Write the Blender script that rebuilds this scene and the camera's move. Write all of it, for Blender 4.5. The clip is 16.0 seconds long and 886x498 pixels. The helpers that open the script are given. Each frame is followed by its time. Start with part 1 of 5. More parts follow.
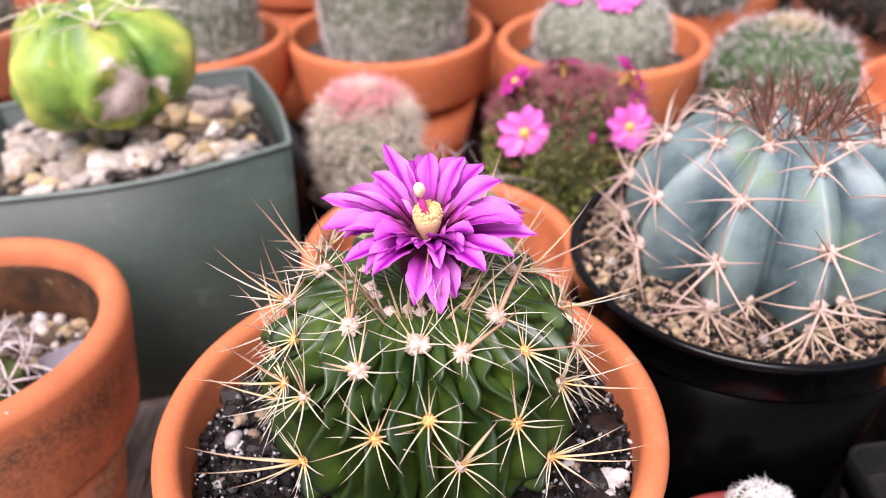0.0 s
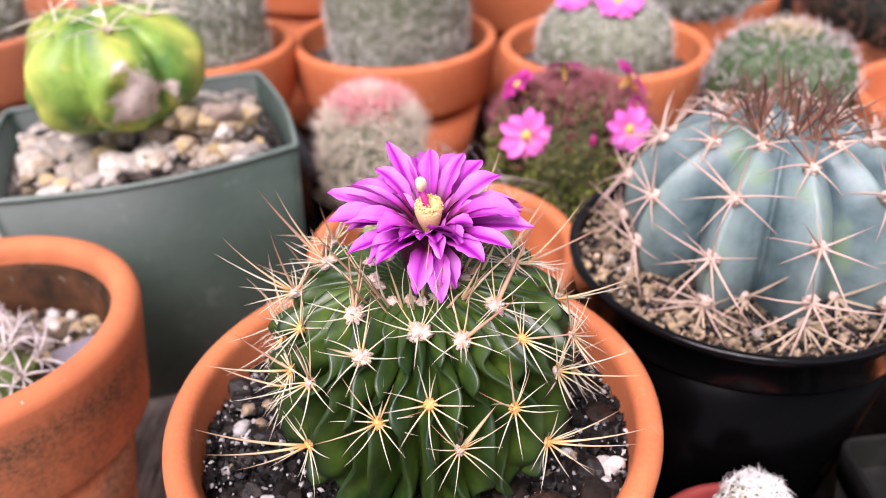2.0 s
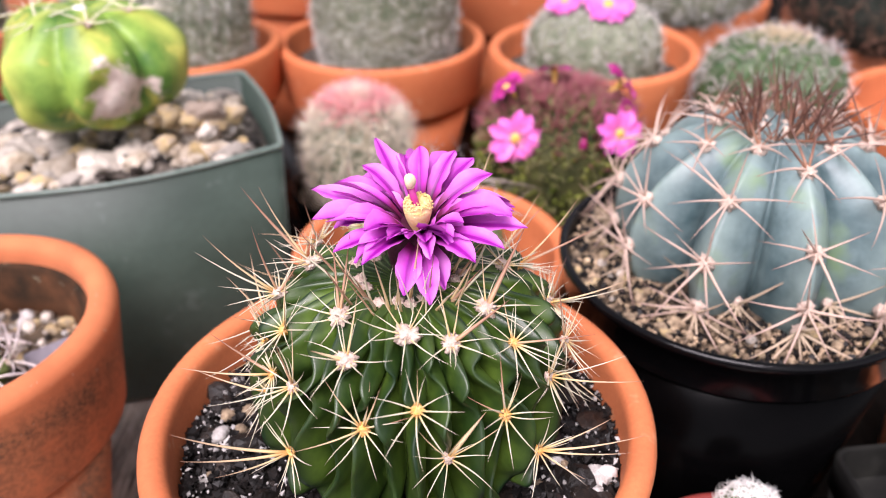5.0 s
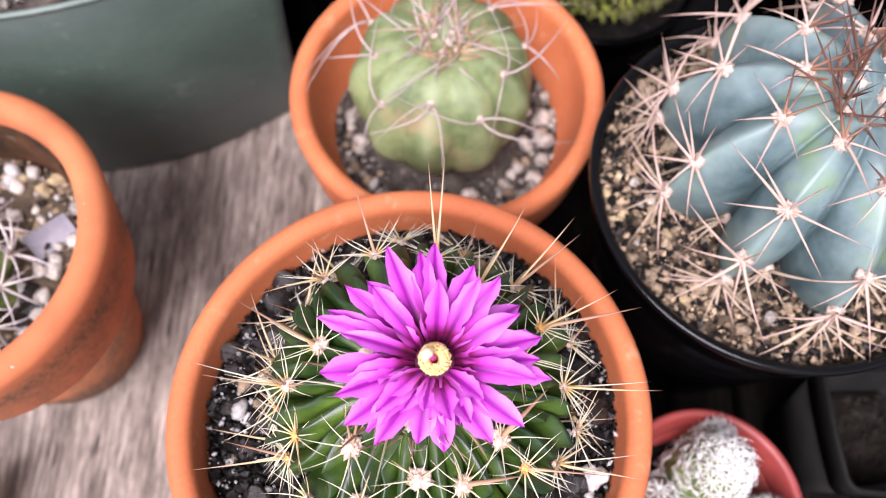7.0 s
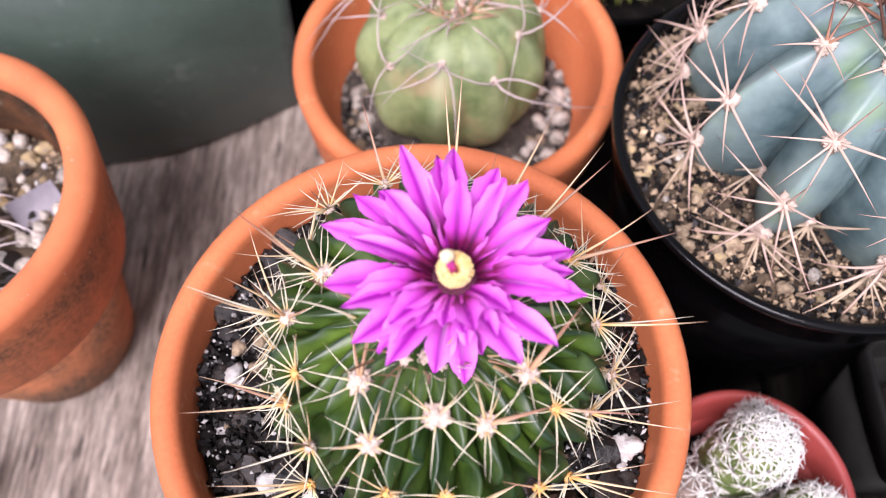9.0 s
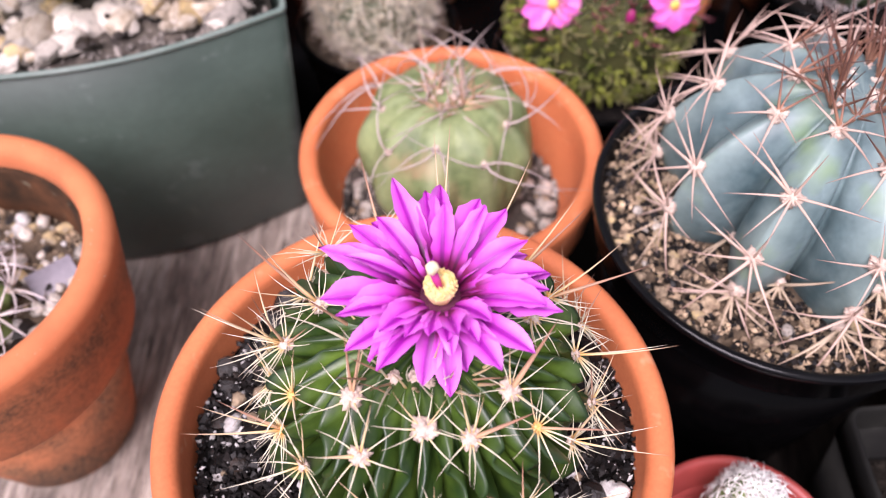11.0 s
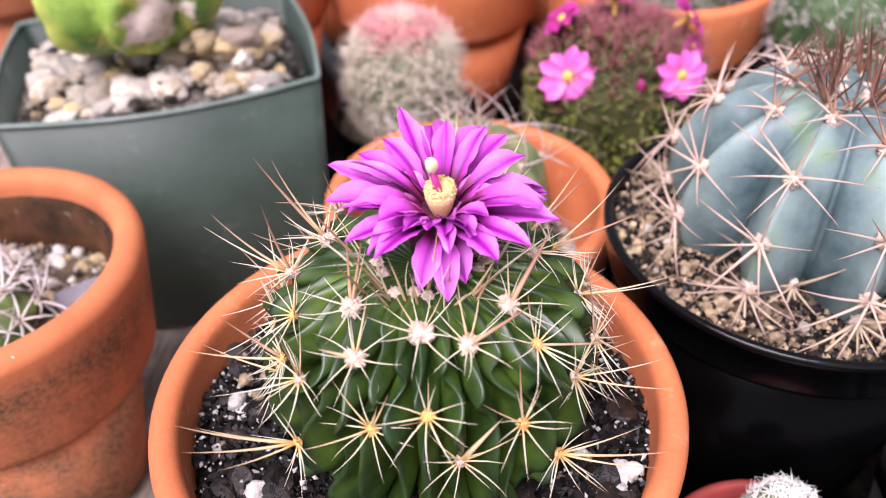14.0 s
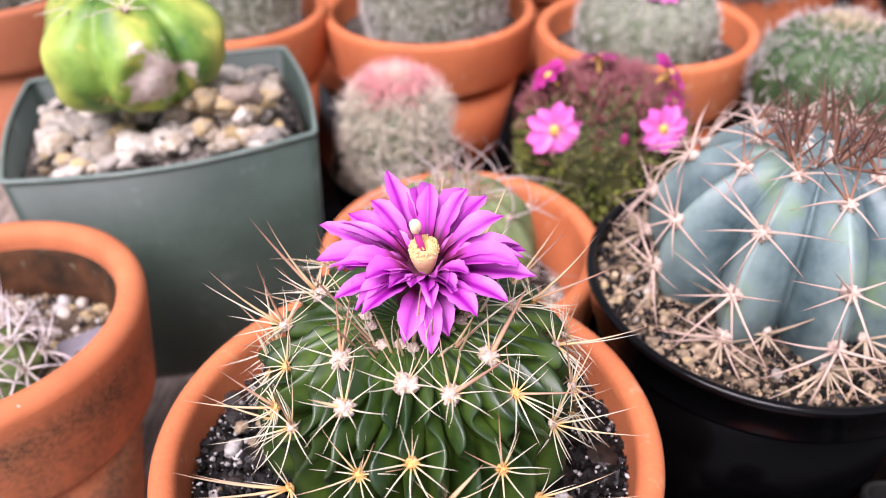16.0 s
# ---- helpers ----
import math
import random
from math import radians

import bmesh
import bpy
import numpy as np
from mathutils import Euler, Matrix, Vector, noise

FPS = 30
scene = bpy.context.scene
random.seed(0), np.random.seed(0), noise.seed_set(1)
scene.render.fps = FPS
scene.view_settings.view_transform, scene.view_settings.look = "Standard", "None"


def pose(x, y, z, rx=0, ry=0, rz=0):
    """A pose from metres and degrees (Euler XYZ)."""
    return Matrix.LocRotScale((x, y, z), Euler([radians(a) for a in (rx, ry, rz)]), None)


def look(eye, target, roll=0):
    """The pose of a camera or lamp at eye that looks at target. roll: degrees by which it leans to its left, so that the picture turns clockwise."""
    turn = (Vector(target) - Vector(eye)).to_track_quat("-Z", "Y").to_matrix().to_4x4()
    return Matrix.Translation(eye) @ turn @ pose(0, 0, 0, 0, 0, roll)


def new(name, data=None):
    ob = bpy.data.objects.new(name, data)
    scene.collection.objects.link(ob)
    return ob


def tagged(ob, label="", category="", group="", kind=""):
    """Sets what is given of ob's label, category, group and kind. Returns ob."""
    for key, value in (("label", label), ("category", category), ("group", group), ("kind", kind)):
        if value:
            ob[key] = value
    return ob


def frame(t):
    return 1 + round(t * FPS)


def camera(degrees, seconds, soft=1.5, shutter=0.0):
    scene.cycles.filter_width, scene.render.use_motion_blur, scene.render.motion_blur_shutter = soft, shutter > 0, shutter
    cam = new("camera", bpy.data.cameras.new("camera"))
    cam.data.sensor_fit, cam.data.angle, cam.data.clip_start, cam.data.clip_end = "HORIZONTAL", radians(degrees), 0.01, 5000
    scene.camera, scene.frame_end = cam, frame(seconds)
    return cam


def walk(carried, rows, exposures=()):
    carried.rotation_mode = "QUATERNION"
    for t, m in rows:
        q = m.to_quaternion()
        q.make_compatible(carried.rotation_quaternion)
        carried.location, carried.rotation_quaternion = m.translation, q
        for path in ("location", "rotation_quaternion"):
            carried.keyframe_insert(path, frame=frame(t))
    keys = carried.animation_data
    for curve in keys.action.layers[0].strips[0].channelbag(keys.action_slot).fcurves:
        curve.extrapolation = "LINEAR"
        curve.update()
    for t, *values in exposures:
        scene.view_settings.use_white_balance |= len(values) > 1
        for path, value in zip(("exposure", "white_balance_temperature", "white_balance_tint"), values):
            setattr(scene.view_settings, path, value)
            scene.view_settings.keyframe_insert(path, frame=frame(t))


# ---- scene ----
cam = camera(57.9, 16.0, soft=1.0)
ROWS = [
    (0.0, 0.0106, -0.1338, 0.2379, 56.19, 1.49, 0.05),
    (0.5, 0.0118, -0.1349, 0.2359, 56.28, 1.5, 0.1),
    (1.0, 0.0097, -0.1352, 0.2383, 56.36, 1.53, 0.26),
    (1.5, 0.009, -0.1375, 0.2381, 56.45, 1.57, 0.37),
    (2.0, 0.0117, -0.1407, 0.2387, 56.75, 1.68, 0.43),
    (2.5, 0.0124, -0.1431, 0.2361, 57.52, 1.76, 0.48),
    (3.0, 0.0089, -0.1575, 0.2297, 58.54, 1.77, 0.58),
    (3.5, 0.0144, -0.1681, 0.2296, 59.86, 1.62, 0.56),
    (4.0, 0.0161, -0.1706, 0.2306, 60.93, 1.34, 0.58),
    (4.2, 0.0142, -0.1668, 0.2291, 60.98, 1.24, 0.53),
    (6.3, 0.0095, -0.0528, 0.2535, 34.18, -0.44, -1.26),
    (6.5, 0.0096, -0.0395, 0.2592, 28.86, -0.81, 0.11),
    (7.0, 0.0064, -0.035, 0.2964, 21.66, -0.65, 1.84),
    (7.5, 0.0075, -0.042, 0.2907, 20.93, -0.47, 2.2),
    (8.0, 0.0079, -0.0392, 0.2737, 22.01, -0.98, 2.4),
    (8.5, 0.006, -0.0404, 0.2729, 24.52, -0.8, 2.01),
    (8.7, 0.0037, -0.0448, 0.2707, 25.11, -0.7, 1.82),
    (10.8, 0.0087, -0.0794, 0.2729, 35.52, -0.31, 1.83),
    (11.0, 0.0077, -0.077, 0.2711, 36.38, -0.34, 1.9),
    (11.5, 0.0095, -0.0881, 0.2623, 39.42, -0.28, 2.06),
    (12.0, 0.0119, -0.0922, 0.2564, 42.3, -0.13, 2.59),
    (12.5, 0.015, -0.0981, 0.255, 45.1, 0.17, 3.29),
    (13.0, 0.0223, -0.1159, 0.2487, 47.08, 0.13, 3.87),
    (13.5, 0.0204, -0.1166, 0.2436, 48.85, 0.59, 4.29),
    (14.0, 0.0164, -0.1165, 0.2402, 50.27, 1.0, 4.47),
    (14.5, 0.0194, -0.1264, 0.2356, 51.18, 1.14, 4.41),
    (15.0, 0.0214, -0.1272, 0.2386, 51.95, 1.28, 4.36),
    (15.5, 0.0217, -0.1275, 0.2412, 52.57, 1.16, 4.32),
    (16.0, 0.0202, -0.1222, 0.2485, 53.21, 1.21, 4.34),
]
walk(cam, [(t, pose(x, y, z, rx, ry, rz)) for t, x, y, z, rx, ry, rz in ROWS],
     exposures=[(0.0, 0.95, 6500, 26), (3.0, 0.95, 6550, 26), (4.2, 0.95, 6650, 24), (6.3, 1.04, 6250, 22), (7.0, 1.07, 6250, 22), (7.5, 0.83, 6250, 24), (8.0, 0.96, 6250, 23), (8.7, 0.99, 6250, 23), (10.8, 0.98, 6400, 28),
                (12.5, 0.98, 6400, 28), (14.5, 1.02, 6330, 25), (16.0, 0.99, 6330, 25)])
cam.data.dof.use_dof = True
cam.data.dof.focus_distance = 0.158
cam.data.dof.aperture_fstop = 14.0

# ---- world and light: bright overcast sky ----
world = bpy.data.worlds.new("overcast_sky")
scene.world = world
world.use_nodes = True
wn, wl = world.node_tree.nodes, world.node_tree.links
sky = wn.new("ShaderNodeTexSky")
sky.sky_type = "NISHITA"
sky.sun_disc = False
sky.sun_elevation, sky.sun_rotation = radians(58), radians(202)
grey = wn.new("ShaderNodeHueSaturation")
grey.inputs["Saturation"].default_value = 0.22
wl.new(sky.outputs["Color"], grey.inputs["Color"])
wl.new(grey.outputs["Color"], wn["Background"].inputs["Color"])
wn["Background"].inputs["Strength"].default_value = 0.074
sun = new("sun", bpy.data.lights.new("sun", "SUN"))
sun.data.energy, sun.data.angle, sun.data.color = 3.0, radians(40), (1.0, 0.955, 0.965)
sun.matrix_world = look((-0.24, -0.60, 1.05), (0, 0, 0))

RNG = random.Random(7)
BENCH = -0.006            # top of the bench boards


# ---- materials ----
def nodes_of(name):
    m = bpy.data.materials.new(name)
    m.use_nodes = True
    return m, m.node_tree.nodes, m.node_tree.links, m.node_tree.nodes["Principled BSDF"]


def noise_node(n, l, coord, scale, detail=4.0, rough=0.6):
    t = n.new("ShaderNodeTexNoise")
    t.inputs["Scale"].default_value, t.inputs["Detail"].default_value, t.inputs["Roughness"].default_value = scale, detail, rough
    l.new(coord, t.inputs["Vector"])
    return t.outputs["Fac"]


def ramp(n, l, fac, stops):
    r = n.new("ShaderNodeValToRGB")
    while len(r.color_ramp.elements) < len(stops):
        r.color_ramp.elements.new(0.5)
    for e, (p, c) in zip(r.color_ramp.elements, stops):
        e.position, e.color = p, (*c, 1)
    l.new(fac, r.inputs["Fac"])
    return r.outputs["Color"]


def mix(n, l, fac, a, b, mode="MIX"):
    m = n.new("ShaderNodeMix")
    m.data_type, m.blend_type = "RGBA", mode
    for sock, v in ((m.inputs[0], fac), (m.inputs[6], a), (m.inputs[7], b)):
        if isinstance(v, (int, float)):
            sock.default_value = v
        elif isinstance(v, tuple):
            sock.default_value = (*v, 1)
        else:
            l.new(v, sock)
    return m.outputs[2]


def bump(n, l, p, height, strength, dist):
    b = n.new("ShaderNodeBump")
    b.inputs["Strength"].default_value, b.inputs["Distance"].default_value = strength, dist
    l.new(height, b.inputs["Height"])
    l.new(b.outputs["Normal"], p.inputs["Normal"])


def surface(name, base, other, scale=60, rough=0.7, spread=(0.35, 0.65), fine=900, bump_mm=0.15, bump_strength=0.5,
            fleck=None, fleck_scale=300, fleck_at=0.68, vary=0.0, island=False, sub=0.0, spec=0.5, coat=0.0, fleck_edge=0.05, ridge=None, scar=None):
    """A solid with two tones, fine grain, flecks and relief."""
    m, n, l, p = nodes_of(name)
    co = n.new("ShaderNodeTexCoord").outputs["Object"]
    big = noise_node(n, l, co, scale)
    small = noise_node(n, l, co, fine, 3)
    col = ramp(n, l, big, [(spread[0], base), (spread[1], other)])
    col = mix(n, l, 0.25, col, ramp(n, l, small, [(0.3, (0.35, 0.35, 0.35)), (0.7, (0.65, 0.65, 0.65))]), "OVERLAY")
    if fleck:
        f = noise_node(n, l, co, fleck_scale, 3)
        col = mix(n, l, ramp(n, l, f, [(fleck_at, (0, 0, 0)), (fleck_at + fleck_edge, (1, 1, 1))]), col, fleck)
    if ridge:                                   # colour, from, to, strength: a second tone towards the crest of the ribs (u of the map)
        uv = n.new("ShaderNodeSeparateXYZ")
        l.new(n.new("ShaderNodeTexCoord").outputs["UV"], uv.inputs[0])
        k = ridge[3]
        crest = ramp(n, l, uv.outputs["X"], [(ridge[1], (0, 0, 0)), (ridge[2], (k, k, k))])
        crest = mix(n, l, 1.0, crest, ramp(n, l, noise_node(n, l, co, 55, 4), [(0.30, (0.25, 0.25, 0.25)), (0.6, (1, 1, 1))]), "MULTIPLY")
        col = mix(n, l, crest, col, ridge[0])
    if scar:                                    # centre, size: a corky patch with a ragged edge
        d = n.new("ShaderNodeVectorMath")
        d.operation = "SUBTRACT"
        l.new(co, d.inputs[0])
        d.inputs[1].default_value = scar[0]
        e = n.new("ShaderNodeVectorMath")
        e.operation = "DIVIDE"
        l.new(d.outputs[0], e.inputs[0])
        e.inputs[1].default_value = scar[1]
        q = n.new("ShaderNodeVectorMath")
        q.operation = "LENGTH"
        l.new(e.outputs[0], q.inputs[0])
        rag = mix(n, l, 0.8, q.outputs["Value"], noise_node(n, l, co, 75, 5, 0.7), "LINEAR_LIGHT")
        cork = ramp(n, l, noise_node(n, l, co, 260, 5, 0.7), [(0.30, (0.46, 0.36, 0.30)), (0.5, (0.72, 0.61, 0.54)), (0.66, (0.80, 0.72, 0.64))])
        col = mix(n, l, ramp(n, l, rag, [(0.86, (1, 1, 1)), (0.98, (0, 0, 0))]), col, cork)
    if vary:
        oi = n.new("ShaderNodeObjectInfo")
        hs = n.new("ShaderNodeHueSaturation")
        mr = n.new("ShaderNodeMapRange")
        mr.inputs[3].default_value, mr.inputs[4].default_value = 1 - vary, 1 + vary
        l.new(n.new("ShaderNodeNewGeometry").outputs["Random Per Island"] if island else oi.outputs["Random"], mr.inputs[0])
        l.new(mr.outputs[0], hs.inputs["Value"])
        l.new(col, hs.inputs["Color"])
        col = hs.outputs["Color"]
    l.new(col, p.inputs["Base Color"])
    p.inputs["Roughness"].default_value = rough
    p.inputs["Specular IOR Level"].default_value = spec
    if coat:
        p.inputs["Coat Weight"].default_value, p.inputs["Coat Roughness"].default_value = coat, 0.25
    if sub:
        p.inputs["Subsurface Weight"].default_value = sub
        p.inputs["Subsurface Scale"].default_value = 0.003
        p.inputs["Subsurface Radius"].default_value = (0.6, 1.0, 0.3)
    bump(n, l, p, mix(n, l, 0.5, big, small), bump_strength, bump_mm / 1000)
    return m


def along(name, stops, rough=0.5, sub=0.0, cross=None):
    """A material whose colour runs along a spine or petal (v of its map); cross: stops over its width (u)."""
    m, n, l, p = nodes_of(name)
    uv = n.new("ShaderNodeSeparateXYZ")
    l.new(n.new("ShaderNodeTexCoord").outputs["UV"], uv.inputs[0])
    col = ramp(n, l, uv.outputs["Y"], stops)
    co = n.new("ShaderNodeTexCoord").outputs["Object"]
    g = noise_node(n, l, co, 500, 3)
    if cross:
        c = ramp(n, l, uv.outputs["X"], cross)
        col = mix(n, l, 1.0, col, c, "MULTIPLY")
    col = mix(n, l, 0.3, col, ramp(n, l, g, [(0.3, (0.35, 0.35, 0.35)), (0.7, (0.65, 0.65, 0.65))]), "OVERLAY")
    l.new(col, p.inputs["Base Color"])
    p.inputs["Roughness"].default_value = rough
    if sub:
        p.inputs["Subsurface Weight"].default_value = sub
        p.inputs["Subsurface Scale"].default_value = 0.002
    return m


TERRACOTTA = surface("terracotta", (0.66, 0.200, 0.074), (0.56, 0.152, 0.055), 35, 0.75, fleck=(0.70, 0.37, 0.2), fleck_scale=120, fleck_at=0.62, fleck_edge=0.2)
TERRACOTTA_DULL = surface("terracotta_dull", (0.52, 0.175, 0.075), (0.42, 0.135, 0.06), 30, 0.8, fleck=(0.6, 0.32, 0.2), fleck_scale=90, fleck_at=0.6, fleck_edge=0.2)


def stained_terracotta():
    m, n, l, p = nodes_of("terracotta_stained")
    co = n.new("ShaderNodeTexCoord").outputs["Object"]
    z = n.new("ShaderNodeSeparateXYZ")
    l.new(co, z.inputs[0])
    a, b, c = noise_node(n, l, co, 45), noise_node(n, l, co, 620, 5, 0.75), noise_node(n, l, co, 24, 4)
    col = ramp(n, l, a, [(0.35, (0.64, 0.205, 0.08)), (0.65, (0.52, 0.155, 0.06))])
    wash = mix(n, l, 0.5, ramp(n, l, c, [(0.36, (0.12, 0.12, 0.12)), (0.60, (1, 1, 1))]), ramp(n, l, z.outputs["Z"], [(0.0, (1, 1, 1)), (0.086, (0.75, 0.75, 0.75)), (0.099, (0, 0, 0))]), "MULTIPLY")
    wash = mix(n, l, 1.0, wash, ramp(n, l, z.outputs["Z"], [(0.090, (1, 1, 1)), (0.100, (0, 0, 0))]), "MULTIPLY")
    col = mix(n, l, wash, col, (0.27, 0.125, 0.058))
    soot = mix(n, l, 1.0, ramp(n, l, b, [(0.43, (0, 0, 0)), (0.58, (1, 1, 1))]), wash, "MULTIPLY")
    col = mix(n, l, soot, col, (0.06, 0.04, 0.025))
    lime = ramp(n, l, noise_node(n, l, co, 700, 2), [(0.72, (0, 0, 0)), (0.76, (1, 1, 1))])
    col = mix(n, l, lime, col, (0.6, 0.5, 0.4))
    l.new(col, p.inputs["Base Color"])
    p.inputs["Roughness"].default_value = 0.85
    bump(n, l, p, b, 0.5, 0.0003)
    return m


TERRACOTTA_OLD = stained_terracotta()
GREEN_PLASTIC = surface("green_plastic", (0.030, 0.050, 0.038), (0.048, 0.074, 0.058), 25, 0.45, fine=300, bump_mm=0.05, spec=0.35, fleck=(0.115, 0.145, 0.128), fleck_scale=65, fleck_at=0.62, fleck_edge=0.18)
GREEN_PLASTIC.node_tree.nodes["Principled BSDF"].inputs["Sheen Weight"].default_value = 0.12      # a film of dust
# lip in a paler green than the walls
GREEN_RIM = surface("pale_green_rim", (0.12, 0.17, 0.145), (0.20, 0.25, 0.22), 60, 0.5, fine=300, bump_mm=0.05)
BLACK_PLASTIC = surface("black_plastic", (0.0008, 0.0008, 0.0009), (0.0016, 0.0015, 0.0016), 40, 0.2, fine=250, bump_mm=0.02, bump_strength=0.2, fleck=(0.0035, 0.003, 0.003), fleck_scale=70, fleck_at=0.66, fleck_edge=0.15, spec=0.06)
GREY_PLASTIC = surface("dusty_dark_plastic", (0.010, 0.010, 0.0095), (0.018, 0.018, 0.016), 40, 0.55, fine=250, bump_mm=0.05, fleck=(0.030, 0.030, 0.026), fleck_scale=60, fleck_at=0.62, fleck_edge=0.2, spec=0.06)
# same plastic as the body, with raised specular so the rim catches a highlight
BLACK_RIM = surface("glossy_black_rim", (0.002, 0.002, 0.0024), (0.004, 0.004, 0.0045), 40, 0.18, fine=250, bump_mm=0.03, spec=0.25)
RED_PLASTIC = surface("red_plastic", (0.33, 0.055, 0.045), (0.28, 0.045, 0.04), 40, 0.45, fine=250, bump_mm=0.05)
SOIL_DARK = surface("dark_soil", (0.003, 0.0026, 0.0022), (0.010, 0.008, 0.0065), 160, 0.95, fine=1400, bump_mm=1.2, bump_strength=1.0, fleck=(0.35, 0.33, 0.3), fleck_scale=700, fleck_at=0.70, fleck_edge=0.02, spec=0.15)
SOIL_TAN = surface("gritty_soil", (0.030, 0.021, 0.013), (0.15, 0.105, 0.065), 200, 0.95, fine=1200, bump_mm=1.2, bump_strength=1.0)
SOIL_GREY = surface("grey_gritty_soil", (0.025, 0.02, 0.017), (0.12, 0.10, 0.08), 180, 0.95, fine=1200, bump_mm=1.2, bump_strength=1.0)
SOIL_BROWN = surface("brown_soil", (0.010, 0.008, 0.006), (0.030, 0.024, 0.018), 120, 0.95, fine=1200, bump_mm=0.8, bump_strength=1.0, spec=0.2)
PERLITE = surface("perlite", (0.66, 0.63, 0.60), (0.36, 0.33, 0.30), 1.6, 0.9, spread=(0.4, 0.72), fine=7, bump_mm=0.6, bump_strength=1.0, vary=0.22)
BARK = surface("bark", (0.004, 0.0035, 0.003), (0.022, 0.014, 0.010), 1.5, 0.42, fine=8, bump_mm=0.5, bump_strength=0.9, vary=0.6, spec=0.4)
DARK_TANGLE = surface("dark_tangled_skin", (0.014, 0.018, 0.014), (0.04, 0.045, 0.036), 120, 0.8, fine=500, spec=0.15)
CRUMB = surface("soil_crumb", (0.003, 0.0026, 0.0024), (0.014, 0.011, 0.010), 300, 0.55, fine=1600, bump_mm=0.3, bump_strength=1.0, vary=0.7, island=True, spec=0.35)
SPECK = surface("perlite_speck", (0.58, 0.56, 0.54), (0.36, 0.34, 0.33), 300, 0.9, fine=1600, vary=0.35, island=True)
GRIT = surface("tan_grit", (0.50, 0.37, 0.24), (0.24, 0.17, 0.11), 300, 0.9, fine=1200, vary=0.6, island=True)
GRIT_GREY = surface("grey_grit", (0.36, 0.32, 0.28), (0.15, 0.13, 0.115), 300, 0.9, fine=1200, vary=0.6, island=True)
CLAY_LUMP = surface("clay_lump", (0.022, 0.013, 0.009), (0.062, 0.036, 0.025), 420, 0.95, fine=1500, bump_mm=1.0, bump_strength=1.0, spec=0.1)
STONE = surface("gravel", (0.56, 0.50, 0.43), (0.20, 0.175, 0.15), 1.1, 0.85, spread=(0.46, 0.64), fine=7, bump_mm=0.6, bump_strength=1.0, vary=0.45)
STONE_TAN = surface("tan_gravel", (0.42, 0.32, 0.21), (0.16, 0.11, 0.07), 1.2, 0.9, fine=7, bump_mm=0.5, bump_strength=1.0, vary=0.5)
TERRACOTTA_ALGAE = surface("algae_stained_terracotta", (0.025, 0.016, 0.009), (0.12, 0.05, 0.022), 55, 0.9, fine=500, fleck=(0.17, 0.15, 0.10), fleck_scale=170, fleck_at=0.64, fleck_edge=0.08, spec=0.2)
TAG = surface("faded_grey_plastic", (0.22, 0.20, 0.23), (0.30, 0.27, 0.30), 60, 0.5, fine=500)
STONE_CREAM = surface("cream_gravel", (0.52, 0.45, 0.36), (0.28, 0.21, 0.14), 1.1, 0.85, spread=(0.42, 0.68), fine=7, bump_mm=0.6, bump_strength=1.0, vary=0.45)
STONE_YELLOW = surface("yellow_gravel", (0.52, 0.38, 0.17), (0.34, 0.27, 0.20), 1.2, 0.9, fine=7, bump_mm=0.5, bump_strength=1.0, vary=0.35)

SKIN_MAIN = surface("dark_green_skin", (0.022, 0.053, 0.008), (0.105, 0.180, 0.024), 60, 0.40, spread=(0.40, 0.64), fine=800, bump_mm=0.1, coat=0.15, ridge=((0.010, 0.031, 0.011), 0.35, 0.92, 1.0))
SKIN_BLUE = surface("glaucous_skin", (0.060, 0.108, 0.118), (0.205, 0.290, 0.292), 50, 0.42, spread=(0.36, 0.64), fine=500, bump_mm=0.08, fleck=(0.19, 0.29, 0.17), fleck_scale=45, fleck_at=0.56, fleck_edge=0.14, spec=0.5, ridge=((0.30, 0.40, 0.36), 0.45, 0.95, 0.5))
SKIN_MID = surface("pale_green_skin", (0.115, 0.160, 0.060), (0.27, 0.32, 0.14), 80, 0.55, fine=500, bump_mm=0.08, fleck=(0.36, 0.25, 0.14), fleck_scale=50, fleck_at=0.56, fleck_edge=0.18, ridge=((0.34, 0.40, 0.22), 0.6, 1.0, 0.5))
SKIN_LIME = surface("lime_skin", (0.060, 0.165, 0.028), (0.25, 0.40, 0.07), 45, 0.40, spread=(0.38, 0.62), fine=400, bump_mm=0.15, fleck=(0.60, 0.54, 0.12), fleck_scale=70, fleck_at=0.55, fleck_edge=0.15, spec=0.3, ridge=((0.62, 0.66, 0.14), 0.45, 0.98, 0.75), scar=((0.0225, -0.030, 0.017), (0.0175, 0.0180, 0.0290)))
SKIN_CORK = surface("corky_skin", (0.60, 0.48, 0.38), (0.30, 0.23, 0.19), 180, 0.9, fine=700, bump_mm=0.5, bump_strength=1.0, fleck=(0.10, 0.08, 0.06), fleck_scale=160, fleck_at=0.6, fleck_edge=0.06)
SKIN_FRESH = surface("fresh_green_skin", (0.10, 0.16, 0.04), (0.22, 0.28, 0.09), 150, 0.6, fine=500)
SKIN_DEEP = surface("deep_green_skin", (0.030, 0.070, 0.022), (0.075, 0.125, 0.045), 120, 0.6, fine=500)
SKIN_OLIVE = surface("olive_skin", (0.020, 0.026, 0.008), (0.065, 0.066, 0.022), 90, 0.7, fine=500, spec=0.2)
SKIN_GREY = surface("woolly_green_skin", (0.12, 0.145, 0.09), (0.27, 0.28, 0.21), 150, 0.85, fine=700, bump_mm=0.4, spec=0.2)
